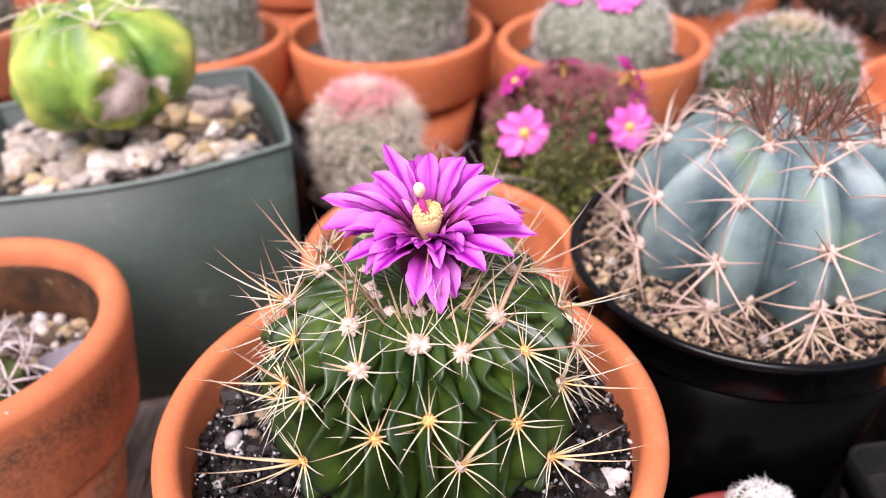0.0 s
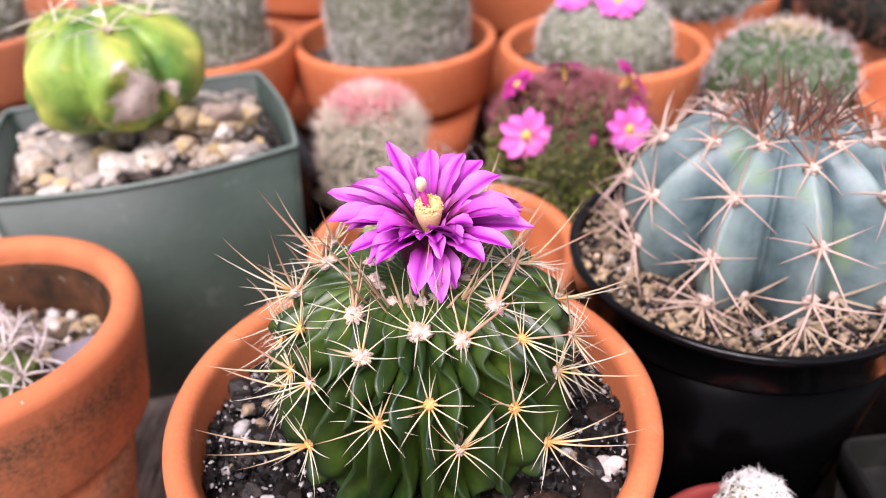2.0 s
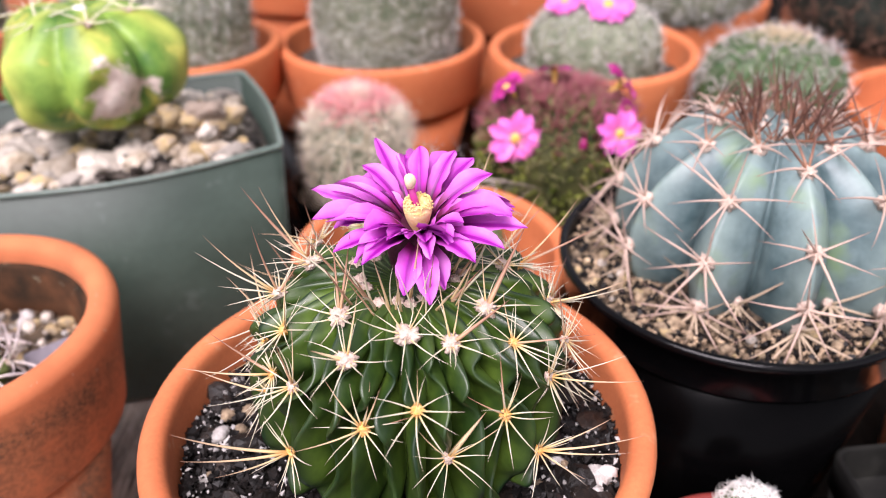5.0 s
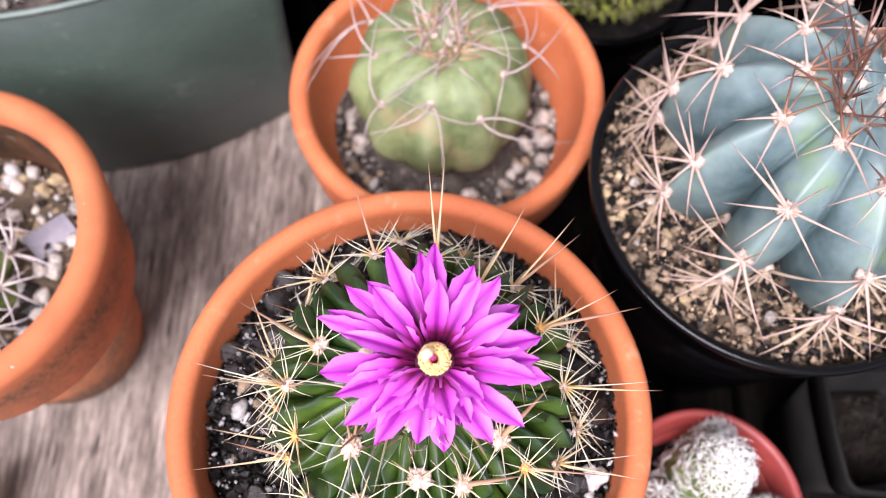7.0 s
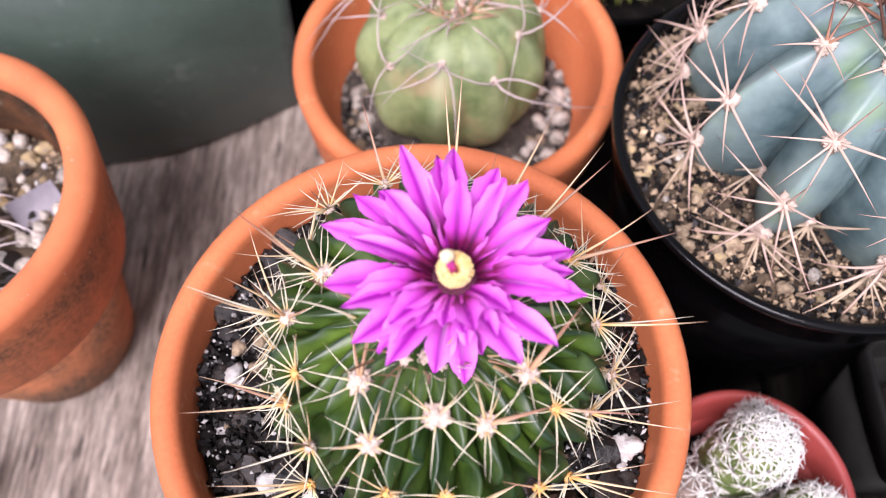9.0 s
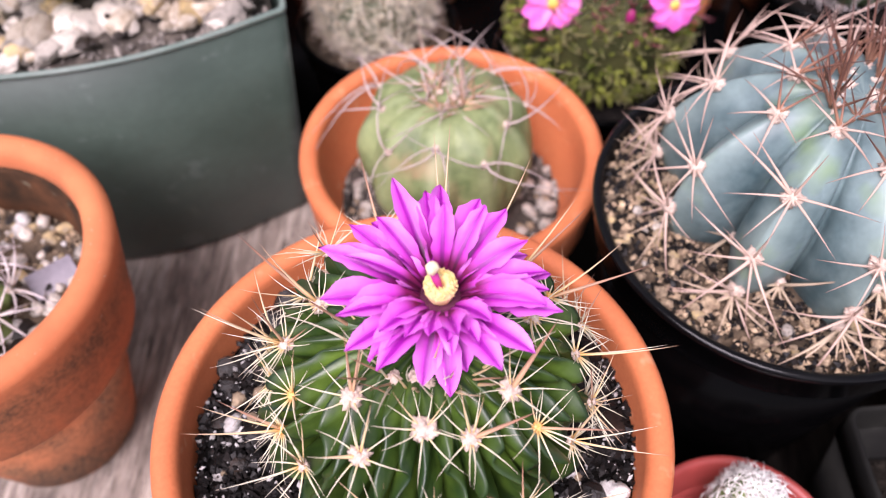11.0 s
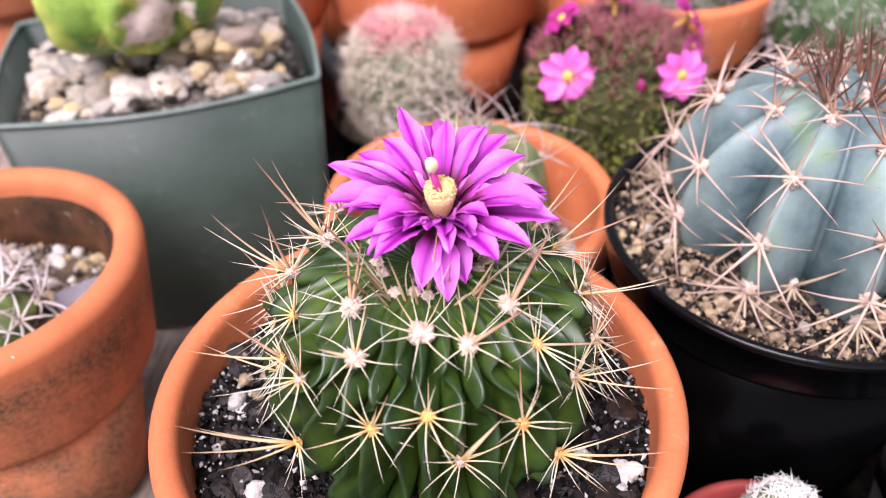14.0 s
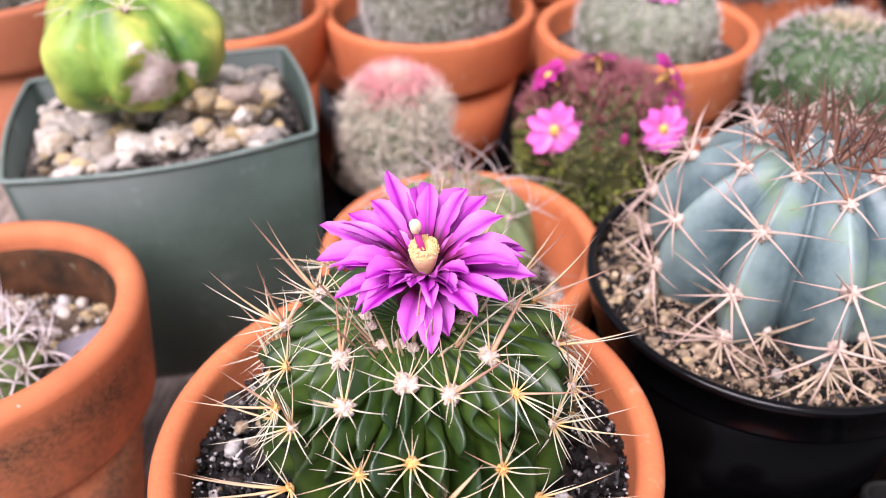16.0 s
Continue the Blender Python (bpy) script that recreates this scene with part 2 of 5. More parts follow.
WOOL = surface("areole_wool", (0.54, 0.39, 0.32), (0.69, 0.58, 0.49), 2.0, 0.95, fine=9, bump_mm=0.3, bump_strength=0.8)
WOOL_YELLOW = surface("yellow_wool", (0.80, 0.36, 0.06), (0.84, 0.56, 0.26), 1.6, 0.95, fine=9, bump_mm=0.3, bump_strength=0.5)
SPINE_WHITE = along("white_spine", [(0.0, (0.72, 0.38, 0.11)), (0.14, (0.70, 0.54, 0.28)), (0.32, (0.68, 0.63, 0.47)), (0.85, (0.66, 0.60, 0.47)), (1.0, (0.48, 0.38, 0.30))])
SPINE_TAN = along("tan_spine", [(0.0, (0.78, 0.46, 0.15)), (0.25, (0.74, 0.56, 0.32)), (0.75, (0.62, 0.44, 0.29)), (1.0, (0.26, 0.13, 0.08))])
SPINE_BROWN = along("brown_spine", [(0.0, (0.66, 0.42, 0.24)), (0.35, (0.46, 0.27, 0.18)), (0.75, (0.36, 0.18, 0.12)), (1.0, (0.10, 0.045, 0.035))])
SPINE_PINK = along("pinkish_spine", [(0.0, (0.64, 0.47, 0.38)), (0.55, (0.57, 0.41, 0.34)), (0.85, (0.42, 0.27, 0.22)), (1.0, (0.16, 0.08, 0.06))])
SPINE_TAN_OLD = along("old_straw_spine", [(0.0, (0.50, 0.40, 0.28)), (0.5, (0.60, 0.46, 0.33)), (1.0, (0.40, 0.28, 0.20))])
SPINE_PALE = along("pale_lilac_spine", [(0.0, (0.72, 0.64, 0.56)), (0.5, (0.74, 0.65, 0.64)), (1.0, (0.52, 0.44, 0.45))])
SPINE_MAUVE = along("mauve_grey_spine", [(0.0, (0.50, 0.40, 0.37)), (0.5, (0.54, 0.45, 0.43)), (1.0, (0.32, 0.25, 0.24))])
SPINE_CREAM = along("cream_spine", [(0.0, (0.72, 0.66, 0.48)), (0.7, (0.86, 0.78, 0.64)), (1.0, (0.84, 0.62, 0.54))])
SPINE_RED = along("dark_red_spine", [(0.0, (0.46, 0.24, 0.15)), (0.4, (0.20, 0.09, 0.06)), (1.0, (0.05, 0.025, 0.025))])
SPINE_MOSS = along("mossy_spine", [(0.0, (0.16, 0.20, 0.04)), (1.0, (0.36, 0.30, 0.16))])
SPINE_ROSE = along("rose_brown_spine", [(0.0, (0.30, 0.10, 0.09)), (1.0, (0.34, 0.10, 0.13))])
SKIN_MOSS = surface("mossy_green_skin", (0.065, 0.092, 0.011), (0.25, 0.27, 0.048), 70, 0.7, fine=500, spec=0.2)
SPINE_GREY = along("greyish_spine", [(0.0, (0.66, 0.60, 0.56)), (0.6, (0.76, 0.68, 0.66)), (1.0, (0.6, 0.5, 0.48))])
SPINE_SNOW = along("snow_white_spine", [(0.0, (0.85, 0.83, 0.78)), (1.0, (0.92, 0.90, 0.87))])
FUZZ = along("soft_grey_spine", [(0.0, (0.66, 0.65, 0.58)), (1.0, (0.82, 0.80, 0.74))])
MIDLINE = [(0.0, (1.0, 1.0, 1.0)), (0.18, (0.98, 0.88, 0.98)), (0.34, (0.76, 0.36, 0.76)), (0.43, (0.36, 0.03, 0.38)), (0.57, (0.36, 0.03, 0.38)), (0.66, (0.76, 0.36, 0.76)), (0.82, (0.98, 0.88, 0.98)), (1.0, (1, 1, 1))]
PETAL = along("magenta_petal", [(0.0, (0.05, 0.002, 0.02)), (0.25, (0.17, 0.004, 0.075)), (0.42, (0.60, 0.08, 0.54)), (0.66, (0.84, 0.22, 0.80)), (0.92, (0.80, 0.18, 0.77)), (1.0, (0.42, 0.03, 0.42))], 0.5, 0.05, MIDLINE)
PETAL_INNER = along("inner_magenta_petal", [(0.0, (0.14, 0.004, 0.06)), (0.20, (0.50, 0.06, 0.44)), (0.55, (0.80, 0.20, 0.76)), (1.0, (0.60, 0.09, 0.58))], 0.5, 0.05, MIDLINE)
PETAL_PINK = along("pink_petal", [(0.0, (0.74, 0.26, 0.42)), (0.3, (0.84, 0.18, 0.56)), (1.0, (0.82, 0.14, 0.55))], 0.5, 0.1)
PETAL_DEEP = along("deep_pink_petal", [(0.0, (0.30, 0.015, 0.12)), (1.0, (0.55, 0.03, 0.30))], 0.5, 0.1)
ANTHER = surface("yellow_anther", (0.82, 0.62, 0.22), (0.86, 0.72, 0.36), 800, 0.8, fine=2500, bump_mm=0.3, bump_strength=1.0)
GOLD = surface("golden_flower_eye", (0.85, 0.46, 0.08), (0.86, 0.60, 0.18), 800, 0.8, fine=2500, bump_mm=0.3, bump_strength=1.0)
STIGMA = surface("cream_stigma", (0.86, 0.78, 0.5), (0.82, 0.7, 0.4), 800, 0.7, fine=2500)
STYLE = surface("magenta_style", (0.42, 0.02, 0.2), (0.5, 0.04, 0.26), 400, 0.5)
TUBE = surface("flower_tube", (0.05, 0.006, 0.022), (0.12, 0.03, 0.06), 300, 0.7, spec=0.2)


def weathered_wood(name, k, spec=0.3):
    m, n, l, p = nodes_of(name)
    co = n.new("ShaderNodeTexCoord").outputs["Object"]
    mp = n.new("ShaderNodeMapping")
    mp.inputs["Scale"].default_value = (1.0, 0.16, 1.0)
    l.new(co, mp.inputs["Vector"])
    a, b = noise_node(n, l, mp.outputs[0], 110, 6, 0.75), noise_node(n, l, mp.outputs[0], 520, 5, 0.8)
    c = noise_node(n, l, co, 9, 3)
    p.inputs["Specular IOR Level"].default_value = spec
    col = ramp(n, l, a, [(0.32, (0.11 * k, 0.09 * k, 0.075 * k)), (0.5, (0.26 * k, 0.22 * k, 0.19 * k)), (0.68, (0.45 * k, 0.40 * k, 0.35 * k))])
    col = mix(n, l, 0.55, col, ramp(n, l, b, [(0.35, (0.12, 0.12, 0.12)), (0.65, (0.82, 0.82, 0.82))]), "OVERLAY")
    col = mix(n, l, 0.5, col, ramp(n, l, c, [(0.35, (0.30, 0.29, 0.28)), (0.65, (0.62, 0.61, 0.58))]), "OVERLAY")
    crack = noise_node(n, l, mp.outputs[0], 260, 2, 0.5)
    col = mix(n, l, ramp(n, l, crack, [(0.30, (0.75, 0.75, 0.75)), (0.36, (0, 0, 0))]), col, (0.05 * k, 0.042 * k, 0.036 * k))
    fine = n.new("ShaderNodeMapping")
    fine.inputs["Scale"].default_value = (1.0, 0.035, 1.0)
    fine.inputs["Rotation"].default_value = (0, 0, 0.05)
    l.new(co, fine.inputs["Vector"])
    fibre = noise_node(n, l, fine.outputs[0], 780, 4, 0.7)
    col = mix(n, l, 0.6, col, ramp(n, l, fibre, [(0.36, (0.14, 0.13, 0.13)), (0.5, (0.5, 0.49, 0.48)), (0.64, (0.84, 0.82, 0.80))]), "OVERLAY")
    l.new(col, p.inputs["Base Color"])
    p.inputs["Roughness"].default_value = 0.85
    bump(n, l, p, mix(n, l, 0.5, b, fibre), 0.9, 0.0007)
    return m


WOOD = weathered_wood("weathered_wood", 1.1)
# near-black copy of WOOD: the shade between the pots painted into the boards
WOOD_SHADE = weathered_wood("shade_tinted_wood", 0.03, 0.03)
EARTH = surface("bare_earth", (0.018, 0.015, 0.012), (0.04, 0.033, 0.026), 6, 0.95, fine=60, bump_mm=8)


# ---- mesh tools ----
class Buf:
    """Collects vertices, faces and a (u, v) for each vertex."""

    def __init__(self):
        self.co, self.faces, self.uv = [], [], []

    def add(self, co, faces, uv):
        k = len(self.co)
        self.co += co
        self.uv += uv
        self.faces += [tuple(k + i for i in f) for f in faces]

    def mesh(self, name, mat, smooth=True):
        me = bpy.data.meshes.new(name)
        me.from_pydata([tuple(c) for c in self.co], [], self.faces)
        lay = me.uv_layers.new(name="UVMap")
        idx = np.empty(len(me.loops), int)
        me.loops.foreach_get("vertex_index", idx)
        lay.data.foreach_set("uv", np.array(self.uv, float)[idx].ravel())
        if smooth:
            me.polygons.foreach_set("use_smooth", [True] * len(me.polygons))
        me.materials.append(mat)
        return me


def part(name, data, mat, parent, label="", m=None, smooth=True):
    """One mesh object under a thing or a part; data: a Buf or a mesh."""
    if isinstance(data, Buf):
        data = data.mesh(name, mat, smooth)
    ob = new(name, data)
    ob.parent = parent
    if m is not None:
        ob.matrix_basis = m
    return tagged(ob, label)


def thing(name, at, label, category, group="", turn=0.0):
    ob = new(name)
    ob.empty_display_size = 0.01
    ob.matrix_basis = pose(*at, 0, 0, turn)
    return tagged(ob, label, category, group)


def lathe(profile, segs=72, wobble=0.0, seed=0.0, closed=False):
    """A turned solid from (radius, height) pairs."""
    b = Buf()
    n = len(profile)
    co = []
    for i in range(segs):
        a = 2 * math.pi * i / segs
        for r, z in profile:
            k = 1 + wobble * noise.noise((math.cos(a) * 1.3 + seed, math.sin(a) * 1.3, z * 12))
            co.append((r * k * math.cos(a), r * k * math.sin(a), z))
    f = []
    for i in range(segs):
        j = (i + 1) % segs
        for k in range(n if closed else n - 1):
            q = (k + 1) % n
            f.append((i * n + k, j * n + k, j * n + q, i * n + q))
    b.add(co, f, [(0, 0)] * len(co))
    return b


def tube(b, points, radii, sides=5, flat=1.0):
    """A tapered, bent rod through points; v runs along it."""
    n = len(points)
    co, uv, f = [], [], []
    up = Vector((0.13, 0.31, 0.94))
    for k, (c, r) in enumerate(zip(points, radii)):
        d = (points[min(k + 1, n - 1)] - points[max(k - 1, 0)]).normalized()
        s = d.cross(up)
        s = s.normalized() if s.length > 1e-6 else Vector((1, 0, 0))
        w = s.cross(d)
        for i in range(sides):
            a = 2 * math.pi * i / sides
            co.append(c + s * (r * math.cos(a)) + w * (r * flat * math.sin(a)))
            uv.append((i / sides, k / (n - 1)))
    for k in range(n - 1):
        for i in range(sides):
            j = (i + 1) % sides
            f.append((k * sides + i, k * sides + j, (k + 1) * sides + j, (k + 1) * sides + i))
    f.append(tuple(range(sides))[::-1])
    f.append(tuple((n - 1) * sides + i for i in range(sides)))
    b.add(co, f, uv)


def spine(b, base, way, length, r, bend=0.0, side=None, segs=4, sides=4, flat=1.0):
    """A tapered spine from base along way, bent by bend * length towards side."""
    way = way.normalized()
    side = (side if side is not None else Vector((0, 0, -1)))
    pts = [base + way * (length * k / segs) + side * (bend * length * (k / segs) ** 2) for k in range(segs + 1)]
    rad = [r * (1 - (k / segs) ** 1.5) + r * 0.06 for k in range(segs + 1)]
    tube(b, pts, rad, sides, flat)


def frame_at(p, nrm):
    """A pose at p whose z axis is nrm and whose y axis points up along the surface."""
    z = nrm.normalized()
    x = Vector((0, 0, 1)).cross(z)
    x = x.normalized() if x.length > 1e-4 else Vector((1, 0, 0))
    y = z.cross(x)
    m = Matrix((x, y, z)).transposed().to_4x4()
    m.translation = p
    return m


def lump(seed, squash=(1, 1, 1), rough=0.35, detail=1):
    """A small rough stone of radius about 1."""
    bm = bmesh.new()
    bmesh.ops.create_icosphere(bm, subdivisions=detail + 1, radius=1)
    b = Buf()
    co = []
    for v in bm.verts:
        k = 1 + rough * noise.noise(v.co * 1.1 + Vector((seed * 7.3, seed * 3.1, 0))) + rough * 0.5 * noise.noise(v.co * 2.7 + Vector((0, seed * 5.7, 0)))
        co.append(tuple(v.co[i] * k * squash[i] for i in range(3)))
    b.add(co, [tuple(v.index for v in f.verts) for f in bm.faces], [(0, 0)] * len(co))
    bm.free()
    return b


LUMPS = {}


def stones(parent, name, mat, n, inner, outer, z, size, rng, centre=(0, 0), flat=0.7, label="", avoid=None, square=None, smooth=True):
    """n single stones lying on the soil between two radii, each an object of its own on shared meshes."""
    key = (mat.name, flat, smooth)
    if key not in LUMPS:
        LUMPS[key] = [lump(s + len(LUMPS) * 9, (1, rng.uniform(0.7, 0.95), flat)).mesh(name, mat, smooth) for s in range(5)]
    for _ in range(n):
        if square:
            x, y = rng.uniform(-square[0], square[0]), rng.uniform(-square[1], square[1])
            if math.hypot(x - centre[0], y - centre[1]) < inner:
                continue
        else:
            r, a = math.sqrt(rng.uniform(inner ** 2, outer ** 2)), rng.uniform(0, 2 * math.pi)
            x, y = centre[0] + r * math.cos(a), centre[1] + r * math.sin(a)
        s = size[0] + (size[1] - size[0]) * rng.random() ** 2.2
        m = pose(x, y, z + s * flat * 0.35, rng.uniform(-25, 25), rng.uniform(-25, 25), rng.uniform(0, 360)) @ Matrix.Diagonal((s, s, s, 1))
        part(name, rng.choice(LUMPS[key]), mat, parent, label, m)


def crumbs(parent, name, mat, n, inner, outer, z, size, rng, square=None, height=None):
    """Fine loose grains on a bed of soil, joined: too many to count."""
    b = Buf()
    shape = [Vector(v) for v in ((1, 0, 0), (-0.9, 0.1, 0), (0, 0.9, 0.1), (0.1, -1, 0), (0, 0, 0.8), (0, 0, -0.8))]
    tri = [(0, 2, 4), (2, 1, 4), (1, 3, 4), (3, 0, 4), (2, 0, 5), (1, 2, 5), (3, 1, 5), (0, 3, 5)]
    for _ in range(n):
        if square:
            x, y = rng.uniform(-square[0], square[0]), rng.uniform(-square[1], square[1])
        else:
            r, a = math.sqrt(rng.uniform(inner ** 2, outer ** 2)), rng.uniform(0, 6.283)
            x, y = r * math.cos(a), r * math.sin(a)
        s = size[0] + (size[1] - size[0]) * rng.random() ** 2
        m = Euler((rng.uniform(0, 6), rng.uniform(0, 6), rng.uniform(0, 6))).to_matrix()
        k = Vector((rng.uniform(0.6, 1.2), rng.uniform(0.6, 1.2), rng.uniform(0.6, 1.1))) * s
        o = Vector((x, y, z + rng.uniform(0, size[1] * 0.5)))
        b.add([o + m @ Vector((v.x * k.x, v.y * k.y, v.z * k.z)) for v in shape], tri, [(0, 0)] * 6)
    tagged(part(name, b, mat, parent, smooth=False), kind="stuff")


# ---- setting ----
def board(w, length, h, seed):
    """A bench board with softly rounded, uneven edges, along y."""
    b = Buf()
    e = 0.003
    prof = [(-w / 2, -h), (-w / 2, -e), (-w / 2 + e * 0.3, -e * 0.3), (-w / 2 + e, 0), (w / 2 - e, 0), (w / 2 - e * 0.3, -e * 0.3), (w / 2, -e), (w / 2, -h)]
    n, rows = len(prof), 24
    co, f = [], []
    for k in range(rows + 1):
        y = -length / 2 + length * k / rows
        for x, z in prof:
            d = 0.0012 * noise.noise((seed * 3.7, y * 9, x * 20))
            co.append((x + d, y, z + d * 0.4))
    for k in range(rows):
        for i in range(n):
            j = (i + 1) % n
            f.append((k * n + i, k * n + j, (k + 1) * n + j, (k + 1) * n + i))
    f += [tuple(range(n))[::-1], tuple(rows * n + i for i in range(n))]
    b.add(co, f, [(0, 0)] * len(co))
    return b


ground = lathe([(0.001, 0), (2, 0), (30, 0), (900, 0)], 48)
gr = new("ground", ground.mesh("ground", EARTH))
gr.location.z = -0.85
tagged(gr, "bare brown earth below the bench", "ground", kind="structure")

bench = thing("bench", (0, 0.25, BENCH), "weathered grey wooden bench of broad boards", "bench")
BOARD_W = 0.14
# boards right of centre take the wood with shade in its colour
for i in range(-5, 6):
    part("board", board(BOARD_W - 0.003, 1.3, 0.024, i), WOOD_SHADE if i > 0 else WOOD, bench, m=pose(i * BOARD_W - 0.09, 0, 0, 0, 0, 0))
leg = lathe([(0.001, 0), (0.035, 0), (0.035, 0.8), (0.001, 0.8)], 4)
leg_mesh = leg.mesh("leg", WOOD, False)
for x in (-0.7, 0.62):
    for y in (-0.55, 0.55):
        part("leg", leg_mesh, WOOD, bench, m=pose(x, y, -0.844, 0, 0, 45))
rail = board(0.06, 1.5, 0.04, 33).mesh("cross_rail", WOOD)
for y in (-0.45, 0.45):
    part("cross_rail", rail, WOOD, bench, m=pose(-0.04, y, -0.0245, 0, 0, 90))


# ---- pots ----
def clay_pot(at, r, h, band, mat, label, wall=0.0075, group="terracotta pots", base=0.66, wobble=0.006, step=0.004, seed=0.0, flare=0.0):
    """A standard clay pot: tapered body, thick rim band with a rounded lip. at: centre on the bench."""
    pot = thing("terracotta_pot", at, label, "pot", group)
    rb = r * base
    rs = r - step - flare - 0.035 * band / 0.03 * 0.06         # body radius under the band
    body = [(0.001, 0.0), (rb - 0.002, 0.0), (rb, 0.002), (rs, h - band + 0.002), (rs - wall * 0.8, h - band + 0.002),
            (rs - wall, h - band - 0.004), (rb - wall * 0.6, 0.007), (0.001, 0.007)]
    part("body", lathe(body, 80, wobble, seed), mat, pot)
    ri, l = r - wall, wall / 2
    rim = [(rs - wall * 0.9, h - band + 0.0005), (r - flare - 0.0045, h - band), (r - flare - 0.0025, h - band + 0.001), (r - flare - 0.0018, h - band + 0.003)]
    rim += [(r - flare * 0.3 - 0.0006, h - band * 0.35), (r, h - l)]
    rim += [(r - l + l * math.cos(a), h - l + l * math.sin(a)) for a in (0.35, 0.75, 1.15, 1.57, 2.0, 2.4, 2.8)]
    rim += [(ri, h - l - 0.001), (ri - 0.0015, h - band * 0.6), (rs - wall * 0.95, h - band + 0.0005)]
    part("rim", lathe(rim, 96, wobble, seed), mat, pot)
    return pot


def soil_disc(at, r, mat, label, dome=0.002, rough=0.0018, seed=0.0):
    """A sheet of soil with an uneven top, filling a pot."""
    bed = thing("soil", at, label, "soil")
    b = Buf()
    segs, rings = 64, 18
    co, f = [(0, 0, dome)], []
    for k in range(1, rings + 1):
        q = r * k / rings
        for i in range(segs):
            a = 2 * math.pi * i / segs
            x, y = q * math.cos(a), q * math.sin(a)
            z = dome * (1 - (k / rings) ** 2) + rough * (noise.noise((x * 160 + seed, y * 160, 0)) + 0.6 * noise.noise((x * 420, y * 420, seed)))
            co.append((x, y, z))
    co += [(r * 0.93 * math.cos(2 * math.pi * i / segs), r * 0.93 * math.sin(2 * math.pi * i / segs), -0.008) for i in range(segs)]
    for i in range(segs):
        j = (i + 1) % segs
        f.append((0, 1 + i, 1 + j))
        for k in range(rings):
            f.append((1 + k * segs + i, 1 + (k + 1) * segs + i, 1 + (k + 1) * segs + j, 1 + k * segs + j))
    b.add(co, f, [(0, 0)] * len(co))
    part("soil_bed", b, mat, bed)
    return bed


# ---- cactus bodies ----
class Body:
    """A ribbed, rounded body; s runs from the soil (0) to the crown (1)."""

    def __init__(self, r, zc, h, n=2.0, ribs=10, depth=0.12, sharp=1.0, turn=0.0, spiral=0.0, wave=0.0, wave_n=3.0, low=-0.9, sink=0.0, chin=0.0, chin_n=4.0, fade=0.25, foot=1.0, crest=0.0, notch=0.0):
        self.r, self.zc, self.h, self.n, self.ribs, self.depth, self.sharp = r, zc, h, n, ribs, depth, sharp
        self.turn, self.spiral, self.wave, self.wave_n, self.low, self.sink = radians(turn), radians(spiral), wave, wave_n, low, sink
        self.chin, self.chin_n, self.fade, self.foot, self.crest, self.notch = chin, chin_n, fade, foot, crest, notch
        self.pulls = {}

    def s_of(self, z):
        t = math.asin(max(-1, min(1, math.copysign(abs((z - self.zc) / self.h) ** (self.n / 2), z - self.zc))))
        return (t - self.low) / (math.pi / 2 - self.low)

    def ridge(self, i, s):
        """Azimuth of rib i at s."""
        a = self.turn + 2 * math.pi * i / self.ribs + self.spiral * s
        for s0, d in self.pulls.get(i % self.ribs, ()):
            a += d * math.exp(-((s - s0) / 0.10) ** 2)
        return a + self.wave * (1 - s) ** 0.3 * (math.sin(s * 2 * math.pi * self.wave_n + i * 2.4) * math.sin(i * 1.7 + 0.6) + 0.5 * math.sin(s * 2 * math.pi * self.wave_n * 1.9 + i * 4.1))

    def pull(self, spots):
        """Bend the nearest rib, and its neighbours less, through each (azimuth, s)."""
        for _ in range(4):
            for az, s0 in spots:
                i = min(range(-self.ribs, self.ribs), key=lambda k: abs(self.turn + 2 * math.pi * k / self.ribs + self.spiral * s0 - az))
                d = az - self.ridge(i, s0)
                for k, w in ((-2, 0.3), (-1, 0.65), (0, 1.0), (1, 0.65), (2, 0.3)):
                    self.pulls.setdefault((i + k) % self.ribs, []).append((s0, 0.8 * d * w))

    def point(self, a, s):
        t = self.low + s * (math.pi / 2 - self.low)
        c, q = max(math.cos(t), 0.0), math.sin(t)
        e = 2 / self.n
        r0 = c ** e
        z = self.zc + math.copysign(abs(q) ** e, q) * self.h
        x = (a - self.turn - self.spiral * s) * self.ribs / (2 * math.pi)
        i = math.floor(x)
        lo, hi = self.ridge(i, s), self.ridge(i + 1, s)
        if a < lo:
            i, hi, lo = i - 1, lo, self.ridge(i - 1, s)
        elif a > hi:
            i, lo, hi = i + 1, hi, self.ridge(i + 2, s)
        u = (a - lo) / (hi - lo)
        g = abs(math.cos(math.pi * u)) ** self.sharp              # 1 on the ridge, 0 in the groove
        g = (1 - self.crest) * g + self.crest * abs(1 - 2 * u)
        dep = self.depth * min(1.0, r0 / self.fade)
        k = 1 - dep * (1 - g) - self.notch * max(0.0, 1 - abs(u - 0.5) / 0.085) * min(1.0, r0 / self.fade)
        if self.chin:
            near = i if u < 0.5 else i + 1
            k += self.chin * g * math.sin(s * 2 * math.pi * self.chin_n + near * math.pi) * min(1.0, r0 / 0.4)
        if s < 0.3:
            k *= self.foot + (1 - self.foot) * (s / 0.3) ** 0.6
        r = self.r * r0 * k
        z -= self.sink * (1 - min(1, r0 / 0.6)) ** 2
        return Vector((r * math.cos(a), r * math.sin(a), z))

    def normal(self, a, s):
        smooth, chin = self.depth, self.chin
        self.depth, self.chin = 0.0, 0.0
        s = min(max(s, 0.02), 0.97)
        p = self.point(a, s)
        v = (self.point(a + 0.01, s) - p).cross(self.point(a, s + 0.01) - p)
